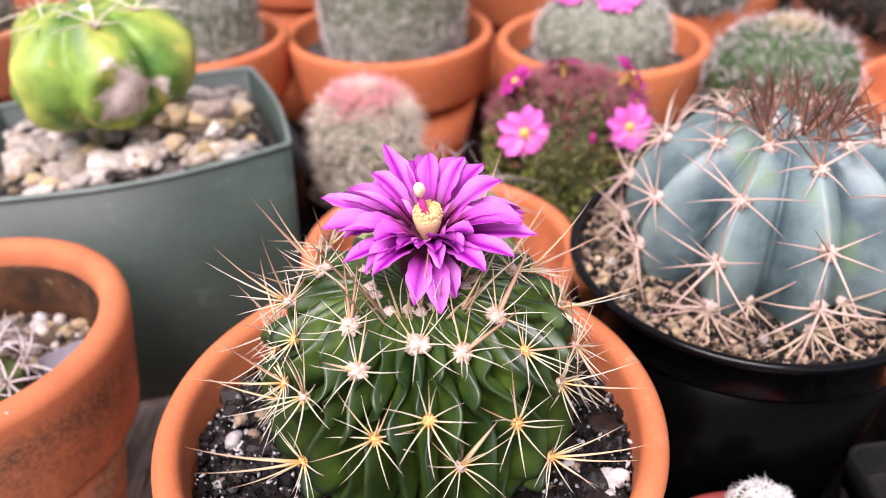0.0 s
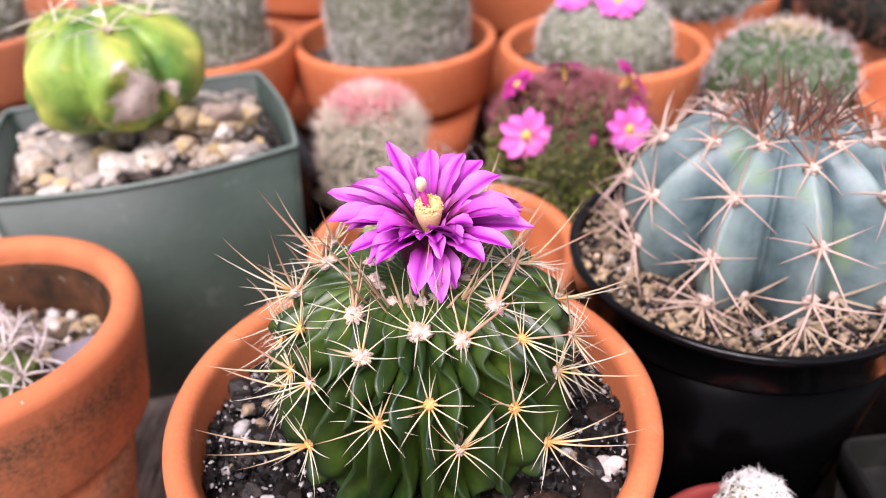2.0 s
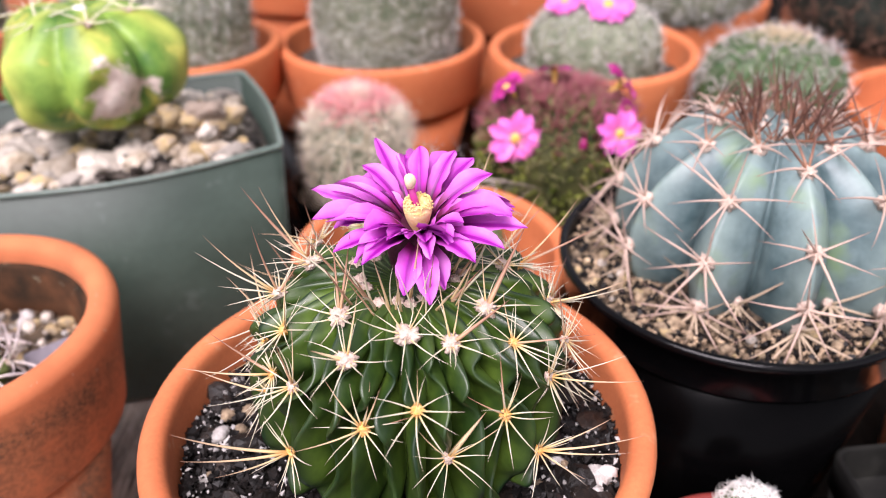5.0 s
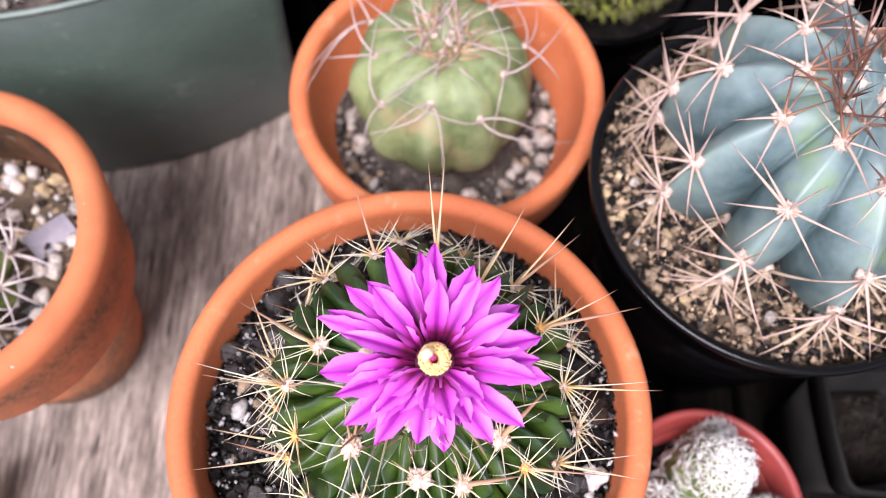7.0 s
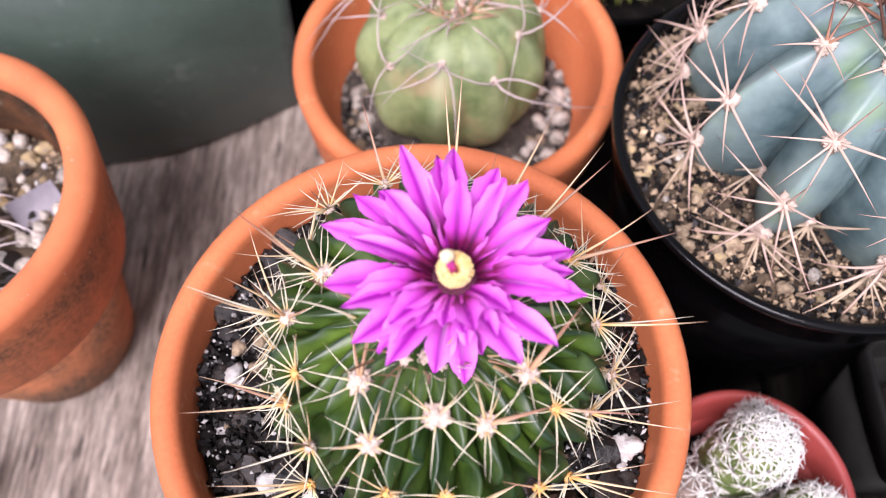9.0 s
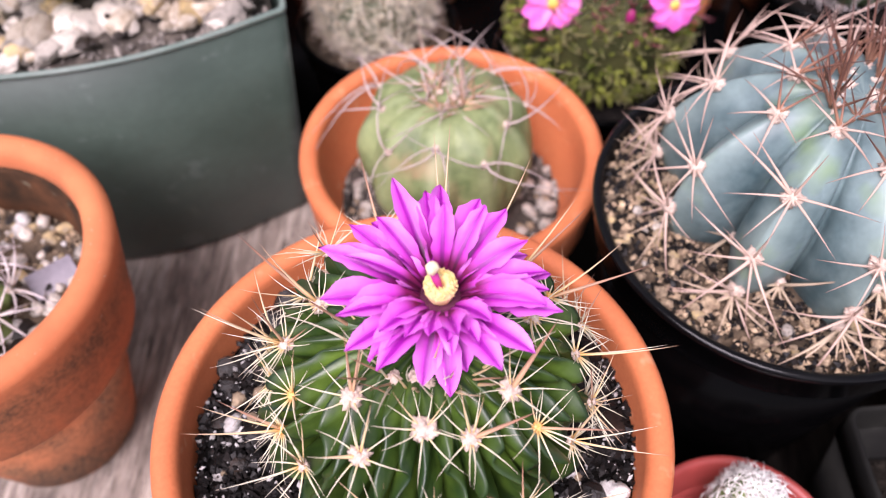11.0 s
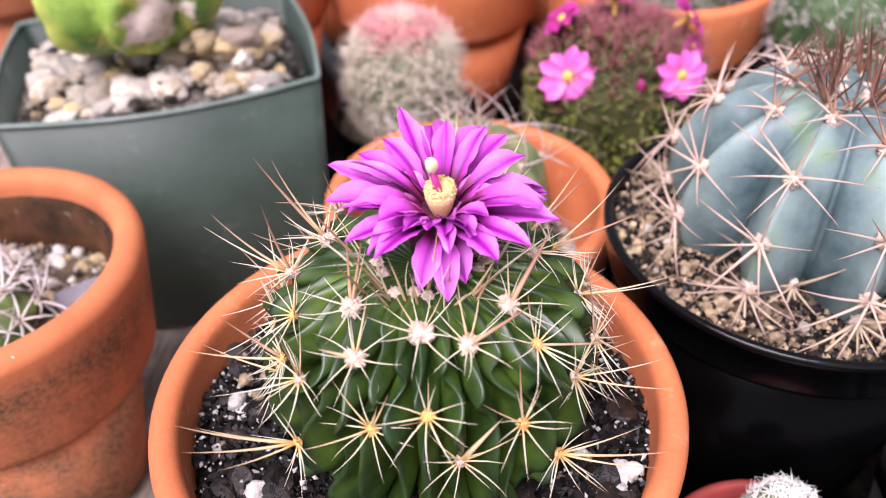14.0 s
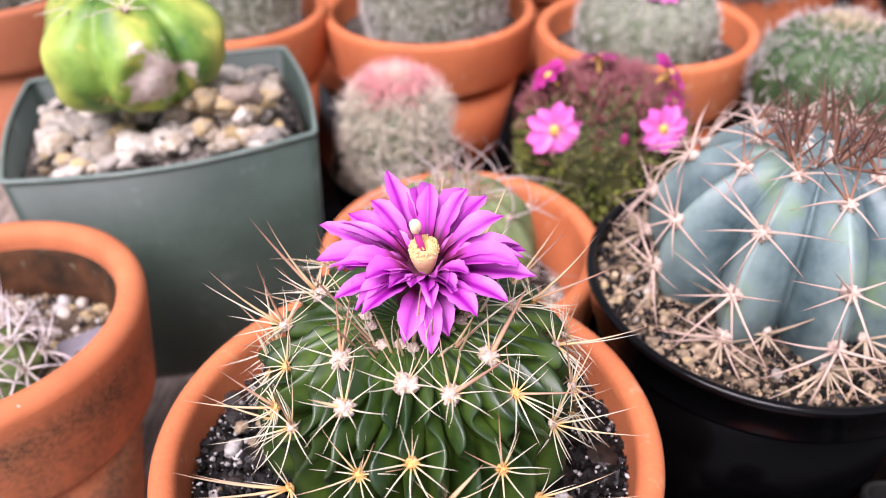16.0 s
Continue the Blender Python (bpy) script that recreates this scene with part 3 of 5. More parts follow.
        self.depth, self.chin = smooth, chin
        return v.normalized()

    def mesh(self, per_rib=8, rows=48):
        segs = self.ribs * per_rib
        b = Buf()
        co, f, uv = [], [], []
        for k in range(rows + 1):
            s = k / rows * 0.995
            for i in range(segs):
                rib, j = divmod(i, per_rib)
                lo, hi = self.ridge(rib, s), self.ridge(rib + 1, s)
                co.append(self.point(lo + (hi - lo) * j / per_rib, s))
                uv.append((abs(1 - 2 * j / per_rib), s))
        for k in range(rows):
            for i in range(segs):
                j = (i + 1) % segs
                f.append((k * segs + i, k * segs + j, (k + 1) * segs + j, (k + 1) * segs + i))
        co.append(sum((co[rows * segs + i] for i in range(segs)), Vector()) / segs)
        f += [(rows * segs + i, rows * segs + (i + 1) % segs, len(co) - 1) for i in range(segs)]
        b.add(co, f, uv + [(1, 1)])
        return b


def unit_spine(mat, name, ratio, bend, sides=5, flat=1.0):
    b = Buf()
    spine(b, Vector((0, 0, 0)), Vector((0, 0, 1)), 1.0, ratio, bend, Vector((0, -1, 0)), 6, sides, flat)
    return b.mesh(name, mat)


def tuft(seed, mat, name="areole"):
    """A flat, shaggy cushion of wool, radius about 1."""
    bm = bmesh.new()
    bmesh.ops.create_icosphere(bm, subdivisions=4, radius=1)
    b, co = Buf(), []
    off = Vector((seed * 3.3, seed * 1.7, 0))
    for v in bm.verts:
        k = 0.8 + 0.35 * noise.noise(v.co * 1.4 + off) + 0.75 * max(0.0, noise.noise(v.co * 5.5 + off)) ** 1.2
        co.append((v.co.x * k, v.co.y * k, v.co.z * k * 0.7))
    b.add(co, [tuple(v.index for v in f.verts) for f in bm.faces], [(0, 0.8)] * len(co))
    bm.free()
    return b.mesh(name, mat)


TUFTS = [tuft(s, WOOL) for s in range(3)]
TUFTS_YELLOW = [tuft(s + 5, WOOL_YELLOW) for s in range(2)]


def aim(way, length, roll=0.0, width=1.0):
    """Pose for a unit spine (along z) so that it points along way."""
    q = way.to_track_quat("Z", "Y").to_matrix().to_4x4()
    return q @ pose(0, 0, 0, 0, 0, roll) @ Matrix.Diagonal((length * width, length * width, length, 1))


# ---- 1. flowering cactus in the front pot ----
MAIN = (-0.0003, 0.0, BENCH)
clay_pot(MAIN, 0.0585, 0.105 - BENCH, 0.034, TERRACOTTA, "clean orange terracotta pot holding the flowering cactus", wall=0.0064, seed=1)
SOIL_Z = 0.0925
soil = soil_disc((0, 0, SOIL_Z), 0.0512, SOIL_DARK, "dark damp potting soil with white perlite and bark chips", seed=3)
rng = random.Random(11)
crumbs(soil, "soil_grit", CRUMB, 5600, 0.018, 0.0508, 0.0012, (0.0005, 0.0022), rng)
crumbs(soil, "perlite_dust", SPECK, 1150, 0.020, 0.0508, 0.0022, (0.0003, 0.0010), rng)
stones(soil, "gravel_stone", STONE_TAN, 25, 0.028, 0.048, 0.0016, (0.0007, 0.0022), rng, (0.0, 0), 0.8)
stones(soil, "perlite_grain", PERLITE, 70, 0.028, 0.0485, 0.0014, (0.0006, 0.0026), rng, (0.0, 0), 0.8)
stones(soil, "bark_chip", BARK, 170, 0.027, 0.049, 0.0016, (0.0012, 0.0050), rng, (0.0, 0), 0.35, smooth=False)
for x, y, s in ((-0.0325, -0.0235, 0.0033), (0.0445, -0.0135, 0.0037), (-0.041, -0.002, 0.0022), (-0.0445, -0.012, 0.0018), (-0.018, -0.030, 0.0026),
                (0.0255, -0.026, 0.0029), (-0.0235, -0.0265, 0.0024), (-0.006, -0.043, 0.0022), (0.030, -0.0235, 0.0024), (-0.020, 0.038, 0.003), (-0.012, 0.042, 0.0025), (0.004, 0.043, 0.002)):
    part("perlite_grain", lump(x * 900, (1, 0.8, 0.75), 0.4, 2).mesh("perlite_grain", PERLITE), PERLITE, soil, m=pose(x, y, s * 0.4, 20, 10, x * 4000) @ Matrix.Diagonal((s, s, s, 1)))
clod = thing("clay_clod", (0.0305, -0.0300, SOIL_Z + 0.003), "crumbly brown lump of clay lying on the soil", "clod")
cb = lump(4.2, (0.0074, 0.0058, 0.0050), 0.3, 4)
cb.co = [Vector(v) * (1 + 0.10 * noise.noise(Vector(v) * 900) + 0.06 * noise.noise(Vector(v) * 2200)) for v in cb.co]
part("clod", cb, CLAY_LUMP, clod)

cactus = thing("flowering_cactus", (0.0025, 0, SOIL_Z), "dark green wavy-ribbed globe cactus with one magenta flower", "cactus")
MB = Body(0.0330, 0.115 - SOIL_Z, 0.0265, 3.2, ribs=36, depth=0.34, sharp=0.85, turn=3, wave=0.075, wave_n=3.4, chin=0.065, chin_n=4.2, crest=0.25, low=-1.15, sink=0.004, fade=0.5, foot=0.60)
# azimuth in degrees and height of the areoles
AREOLES = [(-113, 0.1376), (-66, 0.1382), (-38, 0.1350), (-85, 0.1317), (-56.5, 0.1280), (-104, 0.1262), (-75, 0.1190), (-132, 0.1308),
           (-131, 0.1402), (-88, 0.1398), (-36, 0.1398), (-175, 0.1372), (-129, 0.1177), (-42, 0.1136), (-97, 0.1035), (-26, 0.1244),
           (1, 0.1320), (-151, 0.1265), (-160, 0.1180), (-10, 0.1180), (165, 0.1395), (27, 0.1337), (135, 0.1347), (112, 0.1354), (60, 0.1392),
           (-170, 0.1275), (178, 0.1190), (-14, 0.1290), (-2, 0.1150), (12, 0.1392), (-154, 0.1350),
           (85, 0.134), (50, 0.128), (150, 0.128), (20, 0.125), (100, 0.126), (170, 0.124), (125, 0.121), (75, 0.119), (30, 0.118)]
MB.pull([(radians(az), MB.s_of(z - SOIL_Z)) for az, z in AREOLES])
part("body", MB.mesh(12, 96), SKIN_MAIN, cactus)
W1 = unit_spine(SPINE_WHITE, "spine", 0.0205, 0.13)
W2 = unit_spine(SPINE_WHITE, "spine", 0.0190, 0.26)
T1 = unit_spine(SPINE_TAN, "spine", 0.024, 0.08, 5, 0.6)
T2 = unit_spine(SPINE_TAN, "spine", 0.021, -0.16, 5, 0.6)
B1 = unit_spine(SPINE_BROWN, "spine", 0.027, 0.04, 5, 0.6)
B2 = unit_spine(SPINE_BROWN, "spine", 0.023, 0.10, 5, 0.6)
STUB = unit_spine(SPINE_TAN, "spine", 0.062, 0.02, 6, 0.8)
THORN = unit_spine(SPINE_BROWN, "spine", 0.044, 0.02, 6, 0.7)
BOW = unit_spine(SPINE_TAN, "spine", 0.0175, 0.17, 5, 0.7)
BOW_WHITE = unit_spine(SPINE_WHITE, "spine", 0.0150, 0.15, 5, 0.8)


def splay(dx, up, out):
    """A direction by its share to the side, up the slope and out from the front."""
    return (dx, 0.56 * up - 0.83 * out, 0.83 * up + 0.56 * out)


# long single spines that stand out: azimuth of the areole -> mesh, direction, length
LONG = {-129: ((T2, (-0.9, -0.25, 0.30), 0.022), (T1, (-0.85, -0.4, 0.16), 0.020), (T1, (-0.7, -0.6, 0.1), 0.015), (T1, (-0.95, -0.1, 0.12), 0.018)),
        -42: ((T1, (0.92, -0.2, 0.22), 0.021), (T2, (0.85, -0.3, 0.12), 0.018), (T1, (0.6, -0.7, 0.0), 0.012), (T1, (0.95, 0.1, 0.3), 0.016)),
        -97: ((W2, (-0.80, -0.55, -0.08), 0.019), (W1, (-0.9, -0.3, 0.05), 0.015), (W1, (0.72, -0.6, -0.08), 0.014), (T1, (0.85, -0.3, 0.02), 0.012)),
        -151: ((T1, (-0.93, -0.2, 0.12), 0.018), (B1, (-0.8, 0.1, 0.6), 0.014)), -160: ((T2, (-0.95, 0.1, 0.16), 0.016),),
        -175: ((T1, (-0.75, -0.1, 0.65), 0.019), (B2, (-0.3, 0.0, 0.95), 0.016), (W1, (-0.9, 0.1, 0.35), 0.018)),
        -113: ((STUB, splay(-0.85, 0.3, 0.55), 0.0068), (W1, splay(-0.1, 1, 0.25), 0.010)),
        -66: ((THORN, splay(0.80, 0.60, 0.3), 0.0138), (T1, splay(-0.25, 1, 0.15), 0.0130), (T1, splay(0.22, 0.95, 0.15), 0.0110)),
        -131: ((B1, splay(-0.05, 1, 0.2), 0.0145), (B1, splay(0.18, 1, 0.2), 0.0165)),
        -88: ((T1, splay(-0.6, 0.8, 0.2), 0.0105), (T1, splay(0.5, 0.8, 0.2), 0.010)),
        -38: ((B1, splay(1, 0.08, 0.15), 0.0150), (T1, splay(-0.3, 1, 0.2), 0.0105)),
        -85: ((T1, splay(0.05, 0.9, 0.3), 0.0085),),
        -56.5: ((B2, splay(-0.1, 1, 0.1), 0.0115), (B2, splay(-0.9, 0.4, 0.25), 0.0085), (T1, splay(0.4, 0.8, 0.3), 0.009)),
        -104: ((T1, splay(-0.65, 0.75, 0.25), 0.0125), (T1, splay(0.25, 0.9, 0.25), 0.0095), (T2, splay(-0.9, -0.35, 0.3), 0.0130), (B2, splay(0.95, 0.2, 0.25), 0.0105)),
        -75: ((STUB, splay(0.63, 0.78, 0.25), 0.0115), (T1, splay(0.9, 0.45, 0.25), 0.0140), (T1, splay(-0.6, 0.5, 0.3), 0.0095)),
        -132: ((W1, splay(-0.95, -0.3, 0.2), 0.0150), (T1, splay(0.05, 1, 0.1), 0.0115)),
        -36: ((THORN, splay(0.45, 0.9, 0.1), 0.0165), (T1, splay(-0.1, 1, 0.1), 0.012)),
        1: ((T1, (0.95, -0.1, 0.25), 0.019), (W1, (0.97, 0.05, 0.05), 0.017)),
        -26: ((T1, (0.95, -0.15, -0.1), 0.018), (W2, (0.95, 0.1, 0.1), 0.016)), -10: ((T2, (0.9, 0.0, 0.25), 0.017),), 27: ((T1, (0.75, 0.2, 0.65), 0.020), (B1, (0.9, 0.1, 0.4), 0.021)),
        165: ((T1, (-0.6, 0.1, 0.8), 0.019), (B2, (-0.7, 0.2, 0.7), 0.021)), 85: ((T1, (0.05, 0.75, 0.65), 0.023), (T1, (-0.12, 0.8, 0.55), 0.021)),
        60: ((T1, (0.45, 0.6, 0.65), 0.021),), 50: ((T1, (0.65, 0.65, 0.45), 0.020), (B1, (0.7, 0.45, 0.55), 0.019)), 112: ((B2, (-0.3, 0.8, 0.5), 0.017),)}
rng = random.Random(23)
for az, z in AREOLES:
    s = MB.s_of(z - SOIL_Z)
    a = radians(az)
    p, nrm = MB.point(a, s), MB.normal(a, s)
    nrm = (nrm + Vector((0, 0, 0.15))).normalized()
    p = p + nrm * 0.0004
    top = z > 0.1365
    size = rng.uniform(0.0013, 0.0016) * (1.55 if z > 0.1395 else 1.25 if top else 0.85 if z > 0.112 else 0.5)
    wool = rng.choice(TUFTS if top or z < 0.112 or rng.random() < 0.35 else TUFTS_YELLOW)
    ar = part("areole", wool, None, cactus, m=frame_at(p, nrm) @ pose(0, 0, 0, 0, 0, rng.uniform(0, 360)) @ Matrix.Diagonal((size, size, size, 1)))
    inv = ar.matrix_basis.inverted()
    specs = []
    flank = abs(math.cos(radians(az))) > 0.6
    n = (rng.choice((9, 10, 10, 11)) if -135 < az < -30 else rng.choice((12, 13, 14))) if z > 0.112 else 5
    turn = rng.uniform(0, 30)
    for k in range(n):
        ang = turn + k * 360 / n + rng.uniform(-9, 9)
        below = 0.5 - 0.5 * math.cos(radians(ang))
        specs.append((rng.choice((W1, W1, W2)), ang, rng.uniform(10, 30), rng.uniform(0.0068, 0.0092) + 0.0016 * below, 0.95))
    for k in range(1 if flank else 0):
        specs.append((rng.choice((W1, W2)), rng.uniform(110, 250), rng.uniform(15, 50), rng.uniform(0.008, 0.014), 0.7))
    known = az in LONG
    if not known or rng.random() < 0.3:
        specs.append((rng.choice((T1, B1)), rng.uniform(-25, 25), rng.uniform(18, 45), rng.uniform(0.009, 0.015), 0.95))
    for side in (-1, 1):
        if not known and rng.random() < 0.5:
            specs.append((rng.choice((T1, T2)), side * rng.uniform(55, 110), rng.uniform(20, 45), rng.uniform(0.010, 0.017), 0.85))
    for me, way, length in LONG.get(az, ()):
        way = Vector(way).normalized()
        y = -(Vector((0, 0, 1)) - way * way.z).normalized()
        m = Matrix((y.cross(way), y, way)).transposed().to_4x4() @ Matrix.Diagonal((length * 0.9, length, length, 1))
        m.translation = p + way * 0.0006
        part("spine", {T1: BOW, T2: BOW, W1: BOW_WHITE, W2: BOW_WHITE}.get(me, me), None, ar, m=inv @ m)
    rot = frame_at(p, nrm).to_3x3()
    for me, ang, lift, length, width in specs:
        aa, e = radians(ang), radians(lift)
        way = rot @ Vector((math.sin(aa) * math.cos(e), math.cos(aa) * math.cos(e), math.sin(e)))
        if way.z + p.z / 0.03 < 0.1 and p.z < 0.015:
            way.z = abs(way.z) * 0.3
        part("spine", me, None, ar, m=inv @ Matrix.Translation(p + way.normalized() * 0.0006) @ aim(way, length, rng.uniform(0, 360), width))

# crown: dense wool and upright spines round the flower
for k in range(16):
    a, r = k * 2.4, 0.0085 + 0.004 * rng.random()
    part("areole", rng.choice(TUFTS), None, cactus, m=pose(r * math.cos(a), r * math.sin(a), 0.1402 - SOIL_Z, rng.uniform(-20, 20), rng.uniform(-20, 20), k * 50) @ Matrix.Diagonal((0.0016, 0.0016, 0.0016, 1)))
for k in range(40):
    a, r = rng.uniform(0, 6.283) if k < 22 else rng.uniform(-2.6, -0.5), rng.uniform(0.008, 0.0140)
    p = Vector((r * math.cos(a), r * math.sin(a), 0.1385 - SOIL_Z))
    way = Vector((math.cos(a) * 0.45 + rng.uniform(-0.25, 0.25), math.sin(a) * 0.45 + rng.uniform(-0.25, 0.25), 1))
    me = rng.choice((T1, B1, B2, W2, T2))
    part("spine", me, None, cactus, m=Matrix.Translation(p) @ aim(way.normalized(), rng.uniform(0.012, 0.0195), rng.uniform(0, 360), 0.9))


def petal(b, length, width, rise, droop, fold, twist, tip=0.12, base_w=0.24, rng=RNG, wob=0.0):
    """A lance-shaped petal along +y from the origin, rising by rise radians and bending down by droop."""
    rows, cols = 12, 6
    co, uv, f = [], [], []
    y = z = 0.0
    ang = rise
    for k in range(rows + 1):
        t = k / rows
        w = width * 0.5 * (base_w + (1 - base_w) * math.sin(min(1.0, t / 0.66) * math.pi / 2) ** 1.2)
        if t > 0.66:
            q = (t - 0.66) / 0.34
            w *= max(0.02, (1 - q ** 1.9) * (1 - tip * q))
        for c in range(cols + 1):
            u = c / cols * 2 - 1
            jag = wob * width * noise.noise((length * 4000 + c, t * 9, twist * 50)) if abs(u) == 1 and t > 0.3 else 0
            tw = twist * t
            x = u * (w + jag)
            up = fold * abs(u) ** 1.3 * w
            co.append((x * math.cos(tw), y, z + up + x * math.sin(tw)))
            uv.append((c / cols, t))
        ang -= droop / rows
        y += length / rows * math.cos(ang)
        z += length / rows * math.sin(ang)
    n = cols + 1
    for k in range(rows):
        for c in range(cols):
            f.append((k * n + c, k * n + c + 1, (k + 1) * n + c + 1, (k + 1) * n + c))
    b.add(co, f, uv)


def solid(me, ob, t):
    mod = ob.modifiers.new("thickness", "SOLIDIFY")
    mod.thickness, mod.offset = t, 0
    return ob


flower = part("flower", lathe([(0.001, -0.010), (0.0062, -0.009), (0.0068, -0.004), (0.0050, 0.0), (0.0035, 0.002), (0.0012, 0.0006), (0.0005, 0.0005)], 28, 0.06),
              TUBE, cactus, "open magenta flower with darker midlines and a yellow centre",
              pose(0.0054 - 0.0025, 0.0004, 0.1510 - SOIL_Z, 10, 0, 0))
rng = random.Random(5)
for ring, (count, length, rise, droop, off, w) in enumerate(((14, 0.0204, 0.24, 0.50, 0.0, 0.0046), (12, 0.0190, 0.56, 0.75, 0.5, 0.0046), (11, 0.0172, 0.92, 0.90, 0.2, 0.0040), (11, 0.0096, 1.10, 1.7, 0.6, 0.0031))):
    for k in range(count):
        az = 360 * (k + off + rng.uniform(-0.28, 0.28)) / count
        front, back = max(0.0, -math.cos(radians(az))), max(0.0, math.cos(radians(az)))
        if ring == 0 and front > 0.5:
            continue                                   # the hanging petals below stand here
        if ring in (1, 2) and front > 0.55 and k % 2:
            continue
        ln = length * rng.uniform(0.86, 1.06) * (1.0 - 0.06 * back - ((0.12, 0.40, 0.46, 0.0)[ring] * front ** 2))
        b = Buf()
        petal(b, ln, w * rng.uniform(0.85, 1.15), rise + 0.55 * front * (ring < 2) + 0.14 * back + rng.uniform(-0.16, 0.16), droop - 0.5 * front * (ring == 3) + rng.uniform(-0.40, 0.50), rng.uniform(0.45, 1.15), rng.uniform(-0.8, 0.8), wob=0.18)
        part("petal", b, PETAL, flower, m=pose(0, 0, 0.001, 0, 0, az) @ pose(0, 0.0030, 0))
# outer petals that bend down in front
for az, ln, rise, droop in ((128, 0.0180, 0.62, 0.6), (147, 0.0165, 0.66, 0.65), (170, 0.0132, 0.05, 0.6), (188, 0.0148, 0.0, 0.6), (204, 0.0115, -0.2, 0.6), (217, 0.0160, 0.62, 0.65), (235, 0.0180, 0.60, 0.6)):
    b = Buf()
    petal(b, ln, 0.0050, rise, droop, 0.5, rng.uniform(-0.3, 0.3), wob=0.12)
    part("petal", b, PETAL, flower, m=pose(0, 0, 0, 0, 0, az) @ pose(0, 0.0028, 0))
# short inner petals stand up before the stamens
for az, ln, rise in ((128, 0.0105, 1.05), (150, 0.0092, 0.95), (170, 0.0080, 1.00), (189, 0.0086, 0.92), (209, 0.0090, 1.02), (232, 0.0105, 1.05)):
    b = Buf()
    petal(b, ln, 0.0040, rise, 0.75, 0.6, rng.uniform(-0.4, 0.4), wob=0.16)
    part("petal", b, PETAL_INNER, flower, m=pose(0, 0, 0.0012, 0, 0, az) @ pose(0, 0.0028, 0))
b = lathe([(0.0015, 0.0005), (0.0023, 0.0025), (0.0028, 0.0046), (0.0029, 0.0060), (0.0025, 0.0070), (0.0016, 0.0073), (0.0009, 0.0066), (0.0006, 0.004)], 30, 0.12)
for _ in range(420):
    a, q = rng.uniform(0, 6.283), rng.random()
    r = 0.0010 + 0.0019 * math.sqrt(q)
    z = 0.0072 - max(0.0, r - 0.0022) ** 2 * 900 + rng.uniform(-0.0004, 0.0005) - (0.0014 * rng.random() if r > 0.0027 else 0.0)
    o = Vector((r * math.cos(a), r * math.sin(a), z))
    g = rng.uniform(0.00016, 0.00030)
    b.add([o + Vector(v) * g for v in ((1, 0, 0), (-1, 0, 0), (0, 1, 0), (0, -1, 0), (0, 0, 1), (0, 0, -1))],
          [(0, 2, 4), (2, 1, 4), (1, 3, 4), (3, 0, 4), (2, 0, 5), (1, 2, 5), (3, 1, 5), (0, 3, 5)], [(0, 0)] * 6)
part("stamen_ring", b, ANTHER, flower, "dense yellow stamens")
b = Buf()
tube(b, [Vector((0, 0, 0.002)), Vector((-0.0004, 0.0003, 0.006)), Vector((-0.0012, 0.0005, 0.0100))], [0.0008, 0.00075, 0.0007], 8)
part("style", b, STYLE, flower, "dark magenta style")
b = lump(6.5, (0.0011, 0.0011, 0.0019), 0.2, 2)
b.co = [Vector(v) + Vector((-0.0014, 0.0005, 0.0118)) for v in b.co]
for k in range(9):
    g = k * 0.698
    spine(b, Vector((-0.0014, 0.0005, 0.0108)), Vector((math.cos(g) * 0.42, math.sin(g) * 0.42, 1)), 0.0027, 0.0006, -0.2, Vector((math.cos(g), math.sin(g), 0)), 4, 6)
part("stigma", b, STIGMA, flower, "pale cream stigma")


# ---- 2. blue melon cactus in the black pot ----
def plastic_pot(at, r, h, base, mat, label, band=0.014, name="plastic_pot", group="plastic pots", wall=0.0016, lip=None):
    pot = thing(name, at, label, "pot", group)
    rb = r * base
    ro = r - 0.0028
    body = [(0.001, 0), (rb - 0.002, 0), (rb, 0.0015), (ro - 0.0008, h - band), (ro - wall - 0.0008, h - band), (rb - wall, 0.003), (0.001, 0.003)]
    part("body", lathe(body, 72), mat, pot)
    rim = [(ro - 0.002, h - band - 0.0005), (ro, h - band - 0.0005), (ro + 0.0006, h - band + 0.001), (r - 0.0012, h - 0.003), (r, h - 0.0022), (r, h - 0.0006), (r - 0.0006, h),
           (r - 0.0018, h), (r - 0.0028, h - 0.001), (ro - 0.0022, h - band)]
    part("rim", lathe(rim, 80), lip or mat, pot)
    return pot


BLUE = (0.0985, 0.0650, BENCH)
plastic_pot(BLUE, 0.0532, 0.1030 - BENCH, 0.68, BLACK_PLASTIC, "shiny black plastic nursery pot with the blue cactus", lip=BLACK_RIM)
bs = soil_disc((BLUE[0], BLUE[1], 0.0955), 0.0498, SOIL_TAN, "tan gritty soil around the blue cactus", dome=0.004, seed=8)
rng = random.Random(31)
crumbs(bs, "grit", GRIT, 3200, 0.022, 0.0495, 0.0022, (0.0004, 0.0016), rng)
crumbs(bs, "soil_grit", CRUMB, 2300, 0.022, 0.0495, 0.0026, (0.0005, 0.0018), rng)
stones(bs, "gravel_stone", STONE_YELLOW, 90, 0.035, 0.049, 0.003, (0.0006, 0.0022), rng, flat=0.7, smooth=False)
stones(bs, "gravel_stone", STONE_TAN, 190, 0.028, 0.049, 0.003, (0.0006, 0.0026), rng, flat=0.7, smooth=False)
stones(bs, "gravel_stone", STONE, 18, 0.036, 0.048, 0.003, (0.0008, 0.0024), rng, flat=0.7, smooth=False)
BZ = 0.0955
blue = thing("blue_cactus", (0.104, 0.0685, BZ), "blue-green ribbed globe cactus with long tan spines in a black pot", "cactus")
